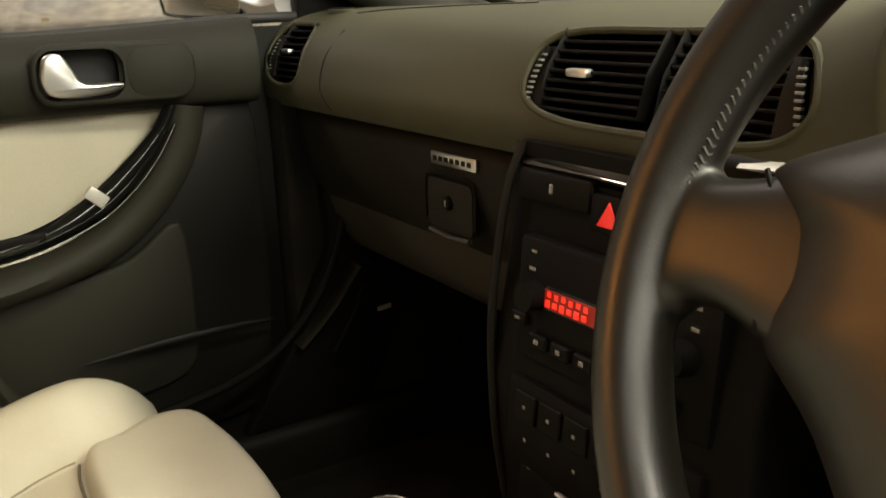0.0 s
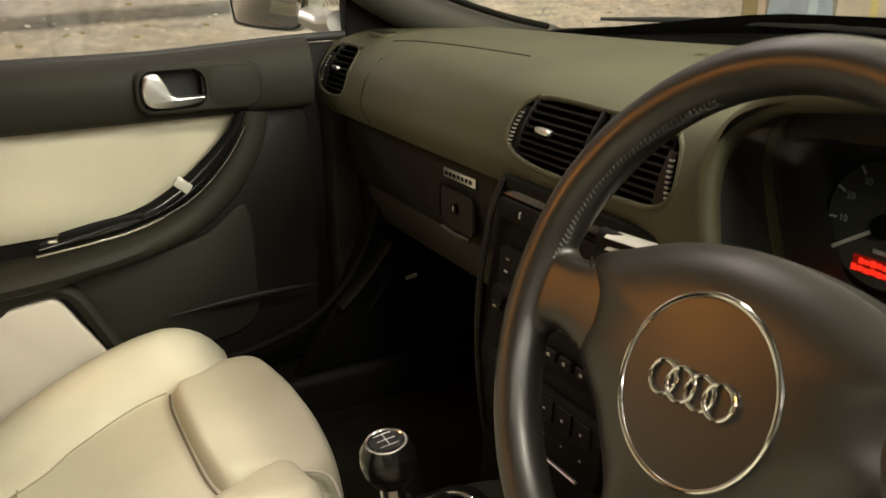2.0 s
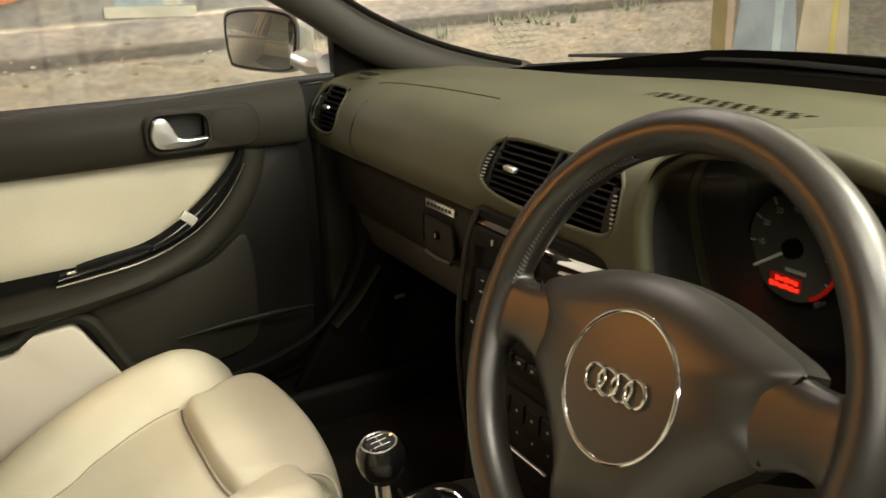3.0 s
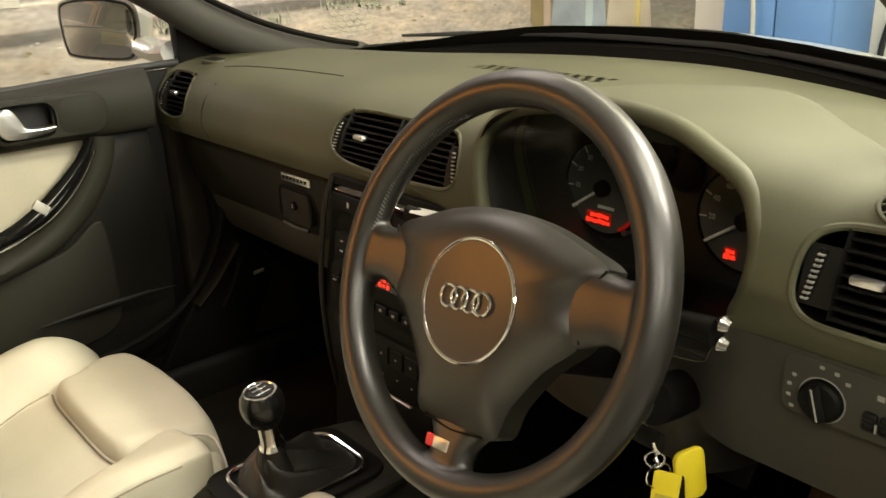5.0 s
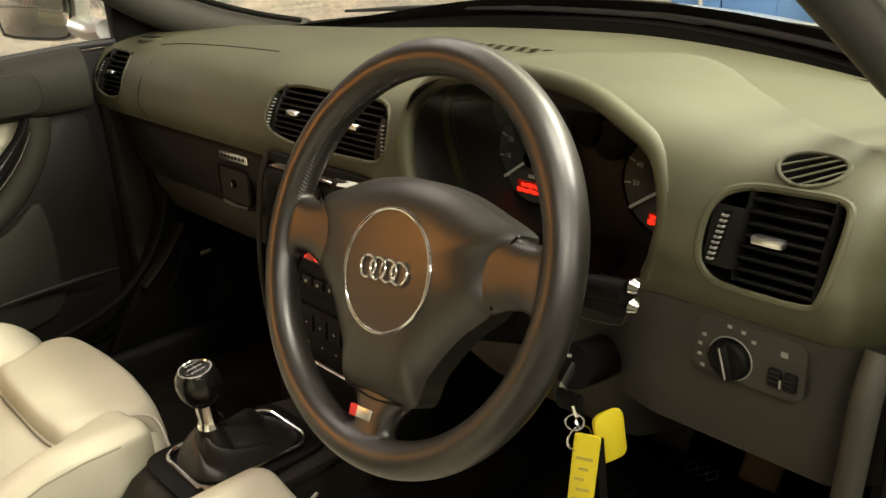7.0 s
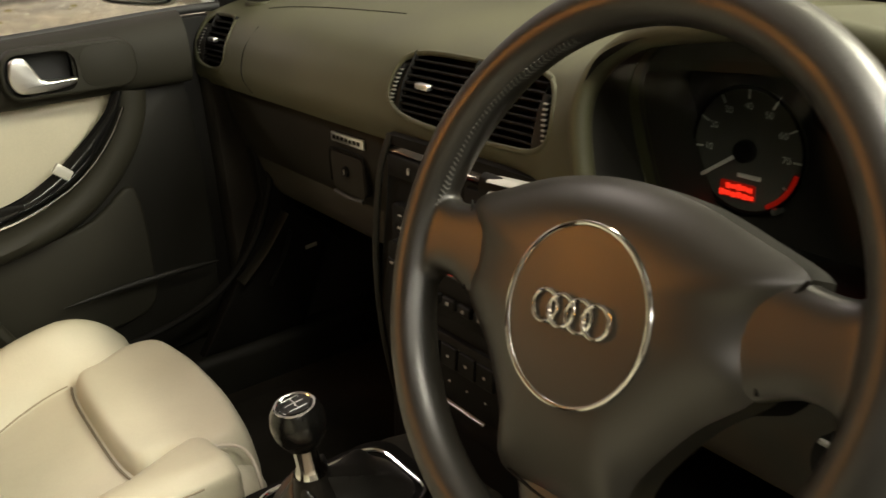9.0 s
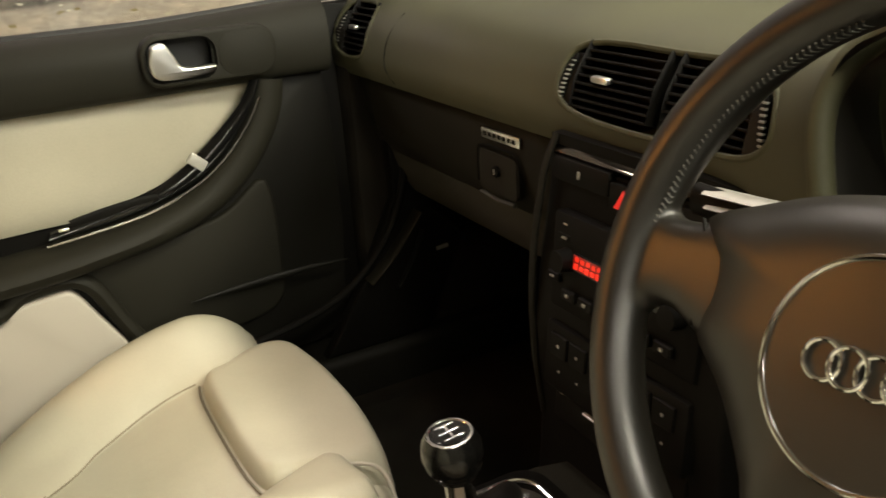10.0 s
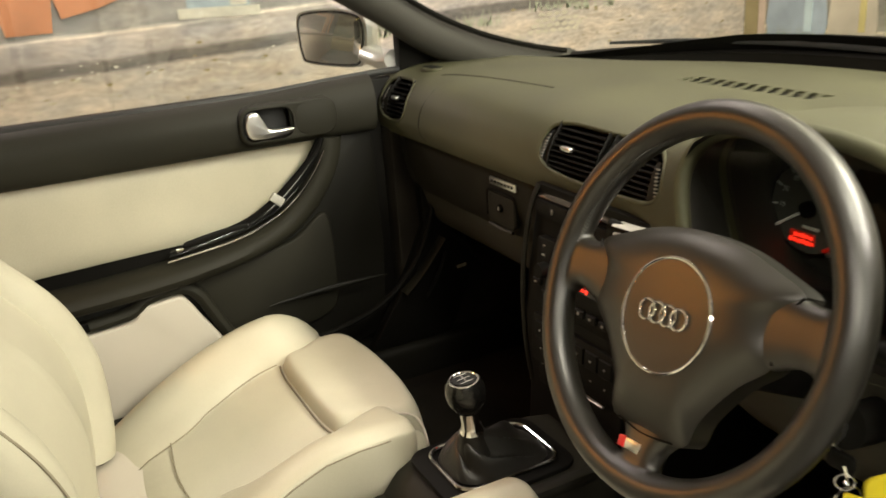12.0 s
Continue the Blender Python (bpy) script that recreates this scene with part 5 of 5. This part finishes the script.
part("gloss_inlay", sheet(inlay_at, len(hi) - 1, 8), M_GLOSS, door, "glossy black inlay")
part("inlay_strip", tube([(-0.6935, p[0] + 0.001, p[1] - 0.001) for p in lo[5:]], 0.0016, 0.0022, 8), M_CHROME, door, "chrome strip")
# no hollow here: a black strip gives the shade of the pull recess
part("pull_shade_strip", tube(cat([(-0.698, -0.245, 0.678), (-0.696, -0.20, 0.684), (-0.6945, -0.15, 0.691), (-0.694, -0.120, 0.694)], 5), 0.0022, lambda t: 0.0035 + 0.006 * math.sin(math.pi * min(1, 0.15 + 0.8 * t)), 12, (0, 0, 1)), M_BLACK, door, "black strip for the shade in the pull recess")
part("pull_glint", box(-0.696, -0.692, -0.262, -0.248, 0.672, 0.676, 0.001), M_CHROME, door)
sw = part("window_switch", moved(box(-0.005, 0.005, -0.014, 0.014, -0.0085, 0.0085, 0.002), pose(-0.694, -0.056, 0.735, 0, 0, 0) @ Matrix.Rotation(radians(-42), 4, "X")), M_SILVER_P, door, "pale window switch")
hp = part("handle_plate", plate(rrect(-0.112, 0.083, 0.850, 0.924, 0.028), "x", -0.712, -0.679, 0.005, 3), M_DOOR, door, "dark handle plate")
cut(hp, [plate(rrect(-0.106, -0.006, 0.857, 0.917, 0.022), "x", -0.75, -0.66, 0)])
hnd = part("handle_cup", plate(rrect(-0.1055, -0.0065, 0.8575, 0.9165, 0.0215), "x", -0.724, -0.720, 0), M_RUBBER, hp, "black handle recess")
part("handle_lever", plate(cat([(-0.102, 0.880), (-0.101, 0.897), (-0.095, 0.911), (-0.078, 0.912), (-0.067, 0.895), (-0.059, 0.880), (-0.045, 0.8765), (-0.012, 0.876), (-0.012, 0.869), (-0.026, 0.864), (-0.061, 0.861), (-0.092, 0.864)], 4, True), "x", -0.684, -0.670, 0.0045, 3), M_ALU, hp, "matt silver door handle")
part("tweeter_mesh", plate(rrect(-0.002, 0.076, 0.857, 0.917, 0.022), "x", -0.684, -0.6781, 0.0006), M_DOOR, door)
part("lower_panel", plate(cat([(-0.74, 0.61), (-0.30, 0.628), (-0.09, 0.66), (0.05, 0.76), (0.10, 0.845), (0.165, 0.845), (0.175, 0.70), (0.168, 0.45), (0.10, 0.37), (-0.74, 0.37)], 2, True), "x", -0.765, -0.730, 0.004), M_DARK, door, "dark lower door panel")
pk = part("door_pocket", plate(cat([(-0.74, 0.36), (-0.74, 0.53), (-0.44, 0.542), (-0.362, 0.549), (-0.345, 0.570), (-0.29, 0.577), (-0.262, 0.574), (-0.235, 0.53), (-0.19, 0.45), (-0.16, 0.36)], 3, True), "x", -0.728, -0.700, 0.006, 3), M_LEATHER_SIDE, door, "cream door pocket panel")
part("pocket_rim", tube(cat([(-0.712, -0.44, 0.557), (-0.712, -0.36, 0.566), (-0.712, -0.33, 0.586), (-0.712, -0.27, 0.594), (-0.712, -0.235, 0.575), (-0.712, -0.205, 0.515), (-0.712, -0.155, 0.41)], 5), 0.016, 0.013, 12, (0, 0, 1)), M_DOOR, door)
part("pocket_slot", plate([(-0.70, 0.533), (-0.362, 0.552), (-0.352, 0.572), (-0.70, 0.556)], "x", -0.722, -0.704, 0.002), M_BLACK, door)
part("speaker_panel", plate(cat([(-0.235, 0.605), (-0.10, 0.622), (-0.02, 0.64), (0.05, 0.68), (0.06, 0.55), (0.04, 0.46), (-0.10, 0.44), (-0.17, 0.46), (-0.21, 0.54)], 4, True), "x", -0.735, -0.718, 0.006, 3), M_DOOR, door, "dark moulded speaker panel")
part("sill_ledge", tube(cat([(-0.698, -0.10, 0.515), (-0.696, 0.0, 0.522), (-0.694, 0.10, 0.525), (-0.698, 0.165, 0.522)], 4), lambda t: 0.001 + 0.003 * math.sin(math.pi * t), lambda t: 0.001 + 0.005 * math.sin(math.pi * t), 10), M_DARK, door, "dark lower strip")
part("door_seal", tube(cat([(-0.675, -0.30, 0.405), (-0.665, -0.05, 0.43), (-0.66, 0.10, 0.462), (-0.66, 0.185, 0.515), (-0.66, 0.245, 0.60), (-0.67, 0.275, 0.70), (-0.69, 0.28, 0.80)], 5), 0.007, 0.007, 10), M_BLACK, car, "black rubber door seal")
part("kick_trim", plate([(0.10, 0.36), (0.30, 0.36), (0.42, 0.62), (0.30, 0.80), (0.24, 0.80), (0.25, 0.62), (0.18, 0.48)], "x", -0.70, -0.672, 0.006), M_BLACK, car, "dark footwell side trim")
part("trim_fold", tube(cat([(-0.664, 0.185, 0.485), (-0.664, 0.235, 0.530), (-0.664, 0.285, 0.592)], 4), 0.004, 0.018, 12, (1, 0, 0)), M_DASH_LOW, car, "dark fold of the footwell trim")
part("trim_fold", tube(cat([(-0.664, 0.240, 0.462), (-0.664, 0.272, 0.510), (-0.664, 0.292, 0.555)], 4), 0.003, 0.006, 10, (1, 0, 0)), M_DARK, car)
part("trim_edge", tube(cat([(-0.664, 0.312, 0.592), (-0.664, 0.35, 0.552), (-0.664, 0.388, 0.503)], 4), 0.003, 0.004, 8, (1, 0, 0)), M_BLACK, car)
part("label_plate", moved(box(-0.0015, 0.0015, -0.012, 0.012, -0.004, 0.004, 0.001, 1), pose(-0.668, 0.331, 0.513, 5)), M_SEAM, car, "small pale label plate")


# ---- seats ----
# half the width of the seat panel, by the distance behind the cushion's front
PANEL = cat([(0.10, 0.140), (0.140, 0.145), (0.165, 0.152), (0.19, 0.155), (0.225, 0.152), (0.26, 0.143), (0.29, 0.135), (0.355, 0.110), (0.62, 0.098)], 4)


def seat(cx, dy, dz, rear, name, label):
    """A sports seat: cushion base, bolsters, insert, thigh support, backrest and seams, round its own middle line."""
    s = thing(name, (cx, -0.3 + dy, 0.28), label, "car seat", "front seats")
    P = lambda n, bm, m=M_LEATHER, l="": part(n, moved(bm, Matrix.Translation((cx, dy, dz))), m, s, l, smooth=50)
    P("rail_box", box(-0.20, 0.20, -0.52, -0.12, 0.28 - dz, 0.36, 0.01), M_BLACK)
    P("cushion_base", box(-0.225, 0.225, -0.56, -0.075, 0.345, 0.375, 0.01, 3), M_LEATHER_SIDE, "cream cushion base")
    P("front_roll", tube(cat([(-0.228, -0.066, 0.415), (-0.18, -0.036, 0.412), (0, -0.024, 0.41), (0.18, -0.036, 0.412), (0.228, -0.066, 0.415)], 6), 0.036, 0.06, 18), M_LEATHER)
    half = lambda y: along(PANEL, -y)
    flat = lambda y: 0.476 + 0.36 * (y + 0.15) - 0.25 * max(0, -0.40 - y)
    ridge = lambda y: 0.536 - 0.9 * max(0, -0.13 - y) ** 1.55

    def bolster(k):
        def at(u, v):
            y = -0.62 + 0.60 * u
            r, f = ridge(min(y, -0.10)), flat(y)
            prof = cat([(0.225, 0.352), (0.260, 0.375), (0.2675, r - 0.035), (0.259, r - 0.008), (0.230, r), (0.196, r - 0.012), (max(0.166, half(y) + 0.010), f + 0.42 * (r - 0.012 - f)), (half(y) - 0.002, f - 0.004), (half(y) - 0.04, f - 0.03)], 3)
            x, z = prof[int(round(v * (len(prof) - 1)))]
            e = max(0.0, (u - 0.80) / 0.20)
            rnd = math.sqrt(max(0.0, 1 - e * e))
            return Vector((k * (0.150 + (x - 0.150) * (0.35 + 0.65 * rnd) + 0.035 * e), y - 0.004, 0.41 + (z - 0.41) * (0.15 + 0.85 * rnd)))
        return sheet(at, 40, 24)

    edge = lambda y: 0.522 - 1.1 * max(0, -0.17 - y) ** 1.5

    def squared(k):
        """The bolster beside the console: a narrow roll on top, a sharp outer edge, a flat side and a squared front."""
        def at(u, v):
            y = -0.62 + 0.545 * min(1.0, u / 0.8)
            p, f = edge(y), flat(y)
            prof = cat([(0.240, 0.40), (0.262, 0.425), (0.2675, 0.45), (0.2685, p - 0.018), (0.2675, p - 0.003), (0.262, p + 0.003), (0.238, p + 0.009), (0.204, p), (half(y) + 0.014, f + 0.42 * (p - f)), (half(y) - 0.002, f - 0.004), (half(y) - 0.04, f - 0.03)], 3)
            x, z = prof[int(round(v * (len(prof) - 1)))]
            a = min(1.0, max(0.0, (u - 0.8) / 0.1)) * math.pi / 2
            c = 1 - 0.16 * (1 - math.cos(a)) - 0.82 * max(0.0, (u - 0.9) / 0.1)
            return Vector((k * (0.20 + (x - 0.20) * c), y + 0.020 * math.sin(a), 0.46 + (z - 0.46) * c))
        return sheet(at, 60, 30)

    for k in (-1, 1):
        inner = k * cx < 0
        P("bolster", squared(k) if inner else bolster(k), M_LEATHER, "cream leather side bolster")
        P("valance_trim", box(k * 0.225, k * (0.262 if inner else 0.268), -0.62, -0.10, 0.31, 0.437 if inner else 0.372, 0.012, 3), M_DARK, "dark lower side trim")
        P("piping", tube([(k * (0.268 if inner else 0.2645), y, edge(y) - 0.003 if inner else ridge(min(y, -0.10)) - 0.0165) for y in (-0.60 + 0.05 * i for i in range(11 if inner else 10))], 0.0013, 0.0013, 6), M_STITCH)
        if inner:
            fold = cat([(k * 0.148, -0.135, 0.486), (k * 0.166, -0.10, 0.500), (k * 0.178, -0.055, 0.505), (k * 0.196, -0.026, 0.498), (k * 0.222, -0.022, 0.468), (k * 0.232, -0.026, 0.42)], 5)
            P("support_piping", tube(fold, 0.0022, 0.0022, 8), M_LEATHER_SIDE)
    P("insert", sheet(lambda u, v: Vector(((half(-0.60 + 0.49 * v) + 0.0015) * (2 * u - 1), -0.60 + 0.49 * v, flat(-0.60 + 0.49 * v) + 0.005 * (1 - (2 * u - 1) ** 2) - 0.003)), 24, 26), M_LEATHER, "smooth cream seat panel")
    P("insert_seam", tube(cat([(-0.116, -0.36, flat(-0.36) + 0.001), (0, -0.37, flat(-0.37) + 0.005), (0.116, -0.36, flat(-0.36) + 0.001)], 6), 0.0013, 0.0013, 6), M_STITCH)
    tip = cat([(-0.136, -0.144), (-0.160, -0.104), (-0.190, -0.052), (-0.176, -0.004), (-0.09, 0.014), (0, 0.018), (0.09, 0.014), (0.176, -0.004), (0.190, -0.052), (0.160, -0.104), (0.136, -0.144), (0.0, -0.152)], 5, True)
    P("thigh_support", pillow(tip, (0.0, -0.075), "z", 0.444, 0.062, 22, 17, -0.078), M_LEATHER, "cream thigh support")
    P("seam", tube(cat([(-0.138, -0.145, 0.477), (-0.08, -0.152, 0.4775), (0.08, -0.152, 0.4775), (0.138, -0.145, 0.477)], 4), 0.0018, 0.0018, 6), M_SEAM)
    for k in (-1, 1):
        run = [(k * half(y), y, flat(y) + 0.0005) for y in (-0.148 - 0.012 * i for i in range(31))]
        P("bolster_seam", tube(run, 0.0016, 0.0012, 6), M_STITCH)
        side = rear + (0.072 if k * cx < 0 else 0.0)
        P("back_piping", tube(cat([(k * 0.216, -0.447 - side, 0.50), (k * 0.226, -0.452 - side, 0.56), (k * 0.232, -0.482 - side, 0.64), (k * 0.228, -0.548 - side, 0.74), (k * 0.208, -0.640 - side, 0.86)], 5), 0.0022, 0.0022, 6), M_STITCH)
    lean = lambda z: -0.545 - rear - 0.50 * (z - 0.45)
    P("back_shell", sheet(lambda u, v: Vector(((0.22 - 0.06 * v ** 3) * math.cos(2 * math.pi * u), lean(0.42 + 0.56 * v) - 0.055 + 0.055 * math.sin(2 * math.pi * u), 0.42 + 0.56 * v)), 32, 12, cu=True, caps=True), M_LEATHER_SIDE, "cream backrest")
    front = cat([(0.40, -0.478), (0.47, -0.474), (0.55, -0.479), (0.64, -0.508), (0.73, -0.572), (0.87, -0.672), (0.98, -0.742)], 4)
    tilt = 0.072 if cx < 0 else -0.072
    P("back_insert", sheet(lambda u, v: Vector((0.165 * (2 * u - 1), along(front, 0.40 + 0.57 * v) - rear - max(0.0, tilt * (2 * u - 1)) * 0.9 - 0.012 * (1 - (2 * u - 1) ** 2), 0.40 + 0.57 * v)), 24, 28), M_LEATHER, "smooth cream backrest panel")
    for k in (-1, 1):
        near = rear + (0.075 if k * cx < 0 else 0.0)
        line = cat([(k * 0.185, -0.505 - near, 0.385), (k * 0.190, -0.50 - near, 0.45), (k * 0.200, -0.505 - near, 0.55), (k * 0.205, -0.535 - near, 0.64), (k * 0.20, -0.60 - near, 0.73), (k * 0.175, -0.70 - near, 0.87), (k * 0.15, -0.77 - near, 0.98)], 6)
        P("back_bolster", tube(line, lambda t: 0.050 - 0.012 * t, lambda t: 0.066 - 0.02 * abs(t - 0.35), 20, (0, 1, 0)), M_LEATHER, "cream backrest bolster")
    return s


seat(-0.362, 0.0, 0.0, 0.0, "passenger_seat", "cream leather sports seat on the passenger's side")
seat(0.362, 0.05, 0.016, 0.085, "driver_seat", "cream leather sports seat behind the steering wheel")


# ---- painted figures on the mural, and things along the garage's wall ----
def paint(name, colour):
    return mat(name, colour, 0.75, var=0.22, big=9, fine=70)


P_WOOD, P_WHITE, P_STEEL, P_YEL, P_ORANGE, P_GRASS, P_STONE, P_PINK = (paint("mural_paint", c) for c in ((0.30, 0.25, 0.13), (0.62, 0.59, 0.52), (0.36, 0.43, 0.50), (0.60, 0.52, 0.22), (0.60, 0.26, 0.14), (0.42, 0.45, 0.33), (0.55, 0.5, 0.4), (0.55, 0.44, 0.36)))


def painted(name, outline, axis, where, m, label):
    return solo(name, plate(outline, axis, where, where + (0.004 if axis == "x" else -0.004), 0), m, label, "mural figure", kind="structure")


painted("painted_post", [(-1.79, 0.3), (-1.72, 0.3), (-1.72, 1.9), (-1.79, 1.9)], "y", NY, P_WOOD, "brown post painted on the wall")
painted("painted_post", [(-1.719, 0.3), (-1.685, 0.3), (-1.685, 1.9), (-1.719, 1.9)], "y", NY, P_PINK, "pale edge of a painted post")


def painted_drum(x0, x1, z0, z1, m, m2, label):
    painted("painted_drum", cat([(x0, z0), (x0 + 0.01, (z0 + z1) / 2), (x0, z1), (x1, z1), (x1 - 0.01, (z0 + z1) / 2), (x1, z0)], 3, True), "y", NY, m, label)
    for k in range(3):
        z = z0 + (z1 - z0) * 0.55 + 0.028 * k
        solo("painted_hoop", tube(cat([(x0 + 0.01, NY - 0.005, z + 0.012), ((x0 + x1) / 2, NY - 0.005, z), (x1 - 0.01, NY - 0.005, z + 0.012)], 5), 0.003, 0.004, 6), P_WHITE, "pale hoop painted round a drum", "mural figure", kind="structure")
    painted("painted_gleam", [((x0 + x1 * 2) / 3, z0 + 0.05), ((x0 + x1 * 4) / 5, z0 + 0.05), ((x0 + x1 * 4) / 5, z1 - 0.12), ((x0 + x1 * 2) / 3, z1 - 0.12)], "y", NY - 0.004, m2, "bright gleam painted on a drum")


painted_drum(-1.66, -1.40, 0.72, 1.35, P_STEEL, paint("mural_pale_blue", (0.50, 0.62, 0.66)), "grey-blue drum painted on the wall")
painted_drum(-1.37, -1.18, 0.73, 1.35, P_STONE, P_YEL, "yellowish drum painted on the wall")

rng = random.Random(7)


def tuft(x, y, z, axis, n, h, name="painted_grass"):
    """A tuft of painted grass blades on a wall."""
    bm = bmesh.new()
    for i in range(n):
        o, ln, hh = rng.uniform(-0.09, 0.09), rng.uniform(-0.03, 0.03), h * rng.uniform(0.5, 1.1)
        pts = ((o - 0.003, 0), (o + 0.003, 0), (o + ln, hh))
        bm.faces.new([bm.verts.new((x + 0.0025, y + a, z + b) if axis == "x" else (x + a, y - 0.0075, z + b)) for a, b in pts])
    return tagged(part(name, bm, P_GRASS, None, "", 0), "pale grass blades painted on the wall", "mural figure", "", "stuff")


for x in (-1.62, -1.50, -1.42, -1.30, -1.2):
    tuft(x, NY, 0.70, "y", 26, 0.09)
for y, z in ((0.62, 0.90), (0.75, 0.905), (1.35, 0.93), (1.55, 0.92), (1.05, 0.90), (1.9, 0.95)):
    tuft(WX, y, z, "x", 22, 0.06)


def stones(n, y0, y1, z0, z1, big):
    """Painted pebbles: flat uneven ovals just proud of the wall."""
    bm = bmesh.new()
    for i in range(n):
        cy, cz, r = rng.uniform(y0, y1), z0 + (z1 - z0) * rng.random() ** 1.2, big * rng.uniform(0.3, 1)
        k = [bm.verts.new((WX + 0.0025, cy + r * 1.6 * math.cos(a) * rng.uniform(0.7, 1.1), cz + r * 0.6 * math.sin(a) * rng.uniform(0.7, 1.1))) for a in (2 * math.pi * j / 7 for j in range(7))]
        bm.faces.new(k)
    return bm


tagged(part("painted_stones", stones(150, -1.0, 2.2, 0.66, 0.90, 0.010), P_STONE, None, "", 0), "pale stones painted along the verge", "mural figure", "", "stuff")
tagged(part("painted_stones", stones(80, -1.0, 1.0, 0.88, 0.925, 0.0055), paint("mural_white", (0.72, 0.68, 0.60)), None, "", 0), "white pebbles painted along the gutter", "mural figure", "", "stuff")
tagged(part("painted_stones", stones(150, -1.0, 2.2, 0.66, 0.97, 0.008), P_WOOD, None, "", 0), "dark stones painted along the verge", "mural figure", "", "stuff")


def paved(y0, y1, z0, z1):
    """A rounded heap of pale painted stones with dark joints."""
    bm = bmesh.new()
    for row in range(4):
        for k in range(7):
            cy, cz = y0 + (y1 - y0) * (k + 0.5 * (row % 2) + 0.3) / 7.5, z0 + (z1 - z0) * (row + 0.5) / 4
            if ((cy - (y0 + y1) / 2) / ((y1 - y0) / 2)) ** 2 + ((cz - z0) / (z1 - z0)) ** 2 > 1.05:
                continue
            ry, rz = (y1 - y0) / 15.5, (z1 - z0) / 9
            bm.faces.new([bm.verts.new((WX + 0.003, cy + ry * math.cos(a) * rng.uniform(0.8, 1.05), cz + rz * math.sin(a) * rng.uniform(0.8, 1.05))) for a in (2 * math.pi * j / 8 for j in range(8))])
    return bm


tagged(part("painted_boulder", paved(1.25, 1.50, 0.845, 0.925), P_STONE, None, "", 0), "heap of pale stones painted on the verge", "mural figure", "", "stuff")
painted("painted_crate", [(-0.45, 1.02), (-0.33, 1.02), (-0.30, 1.25), (-0.5, 1.25)], "x", WX, P_ORANGE, "orange shape painted on the wall")
painted("painted_crate", [(-0.30, 1.055), (-0.20, 1.075), (-0.12, 1.10), (-0.12, 1.3), (-0.36, 1.3)], "x", WX + 0.004, P_ORANGE, "orange shape painted on the wall")
for y in (-3.05, -2.60, -2.30):
    painted("painted_red_post", [(y, 0.88), (y + 0.09, 0.88), (y + 0.09, 1.7), (y, 1.7)], "x", WX, P_ORANGE, "red post painted on the wall")
    painted("painted_white_post", [(y + 0.10, 0.86), (y + 0.17, 0.86), (y + 0.17, 1.7), (y + 0.10, 1.7)], "x", WX, P_WHITE, "white post painted on the wall")
painted("painted_pump", [(0.05, 1.045), (0.24, 1.04), (0.24, 1.4), (0.05, 1.4)], "x", WX, P_STEEL, "grey painted stand on the wall")
painted("painted_pump_foot", [(0.02, 1.022), (0.27, 1.015), (0.27, 1.045), (0.02, 1.052)], "x", WX + 0.004, P_WHITE, "pale foot of a painted stand")
painted("painted_pump_gleam", [(0.18, 1.05), (0.23, 1.05), (0.23, 1.4), (0.16, 1.4)], "x", WX + 0.004, P_WHITE, "pale gleam painted on a stand")

cab = thing("cabinet", (-0.5, 2.2, 0), "blue painted metal cabinet against the white wall", "cabinet")
part("body", box(-0.70, -0.34, 2.06, NY - 0.004, 0.0, 1.30, 0.012), M_BLUE, cab)
for i in range(2):
    part("door", box(-0.695 + 0.178 * i, -0.522 + 0.178 * i, 2.045, 2.059, 0.06, 1.27, 0.006), M_BLUE, cab)
solo("cable", tube(cat([(-0.60, 2.03, 1.30), (-0.59, 2.02, 1.05), (-0.57, 2.015, 0.85), (-0.56, 2.01, 0.4), (-0.56, 2.01, 0.012)], 6), 0.007, 0.007, 8), M_SILVER_P, "pale cable hanging in front of the cabinet", "cable")
solo("cable", tube(cat([(-0.22, NY - 0.012, 1.35), (-0.24, NY - 0.012, 1.0), (-0.30, NY - 0.02, 0.80), (-0.31, NY - 0.03, 0.3), (-0.31, NY - 0.04, 0.012)], 6), 0.009, 0.009, 8), M_RUBBER, "black cable hanging down the white wall", "cable")
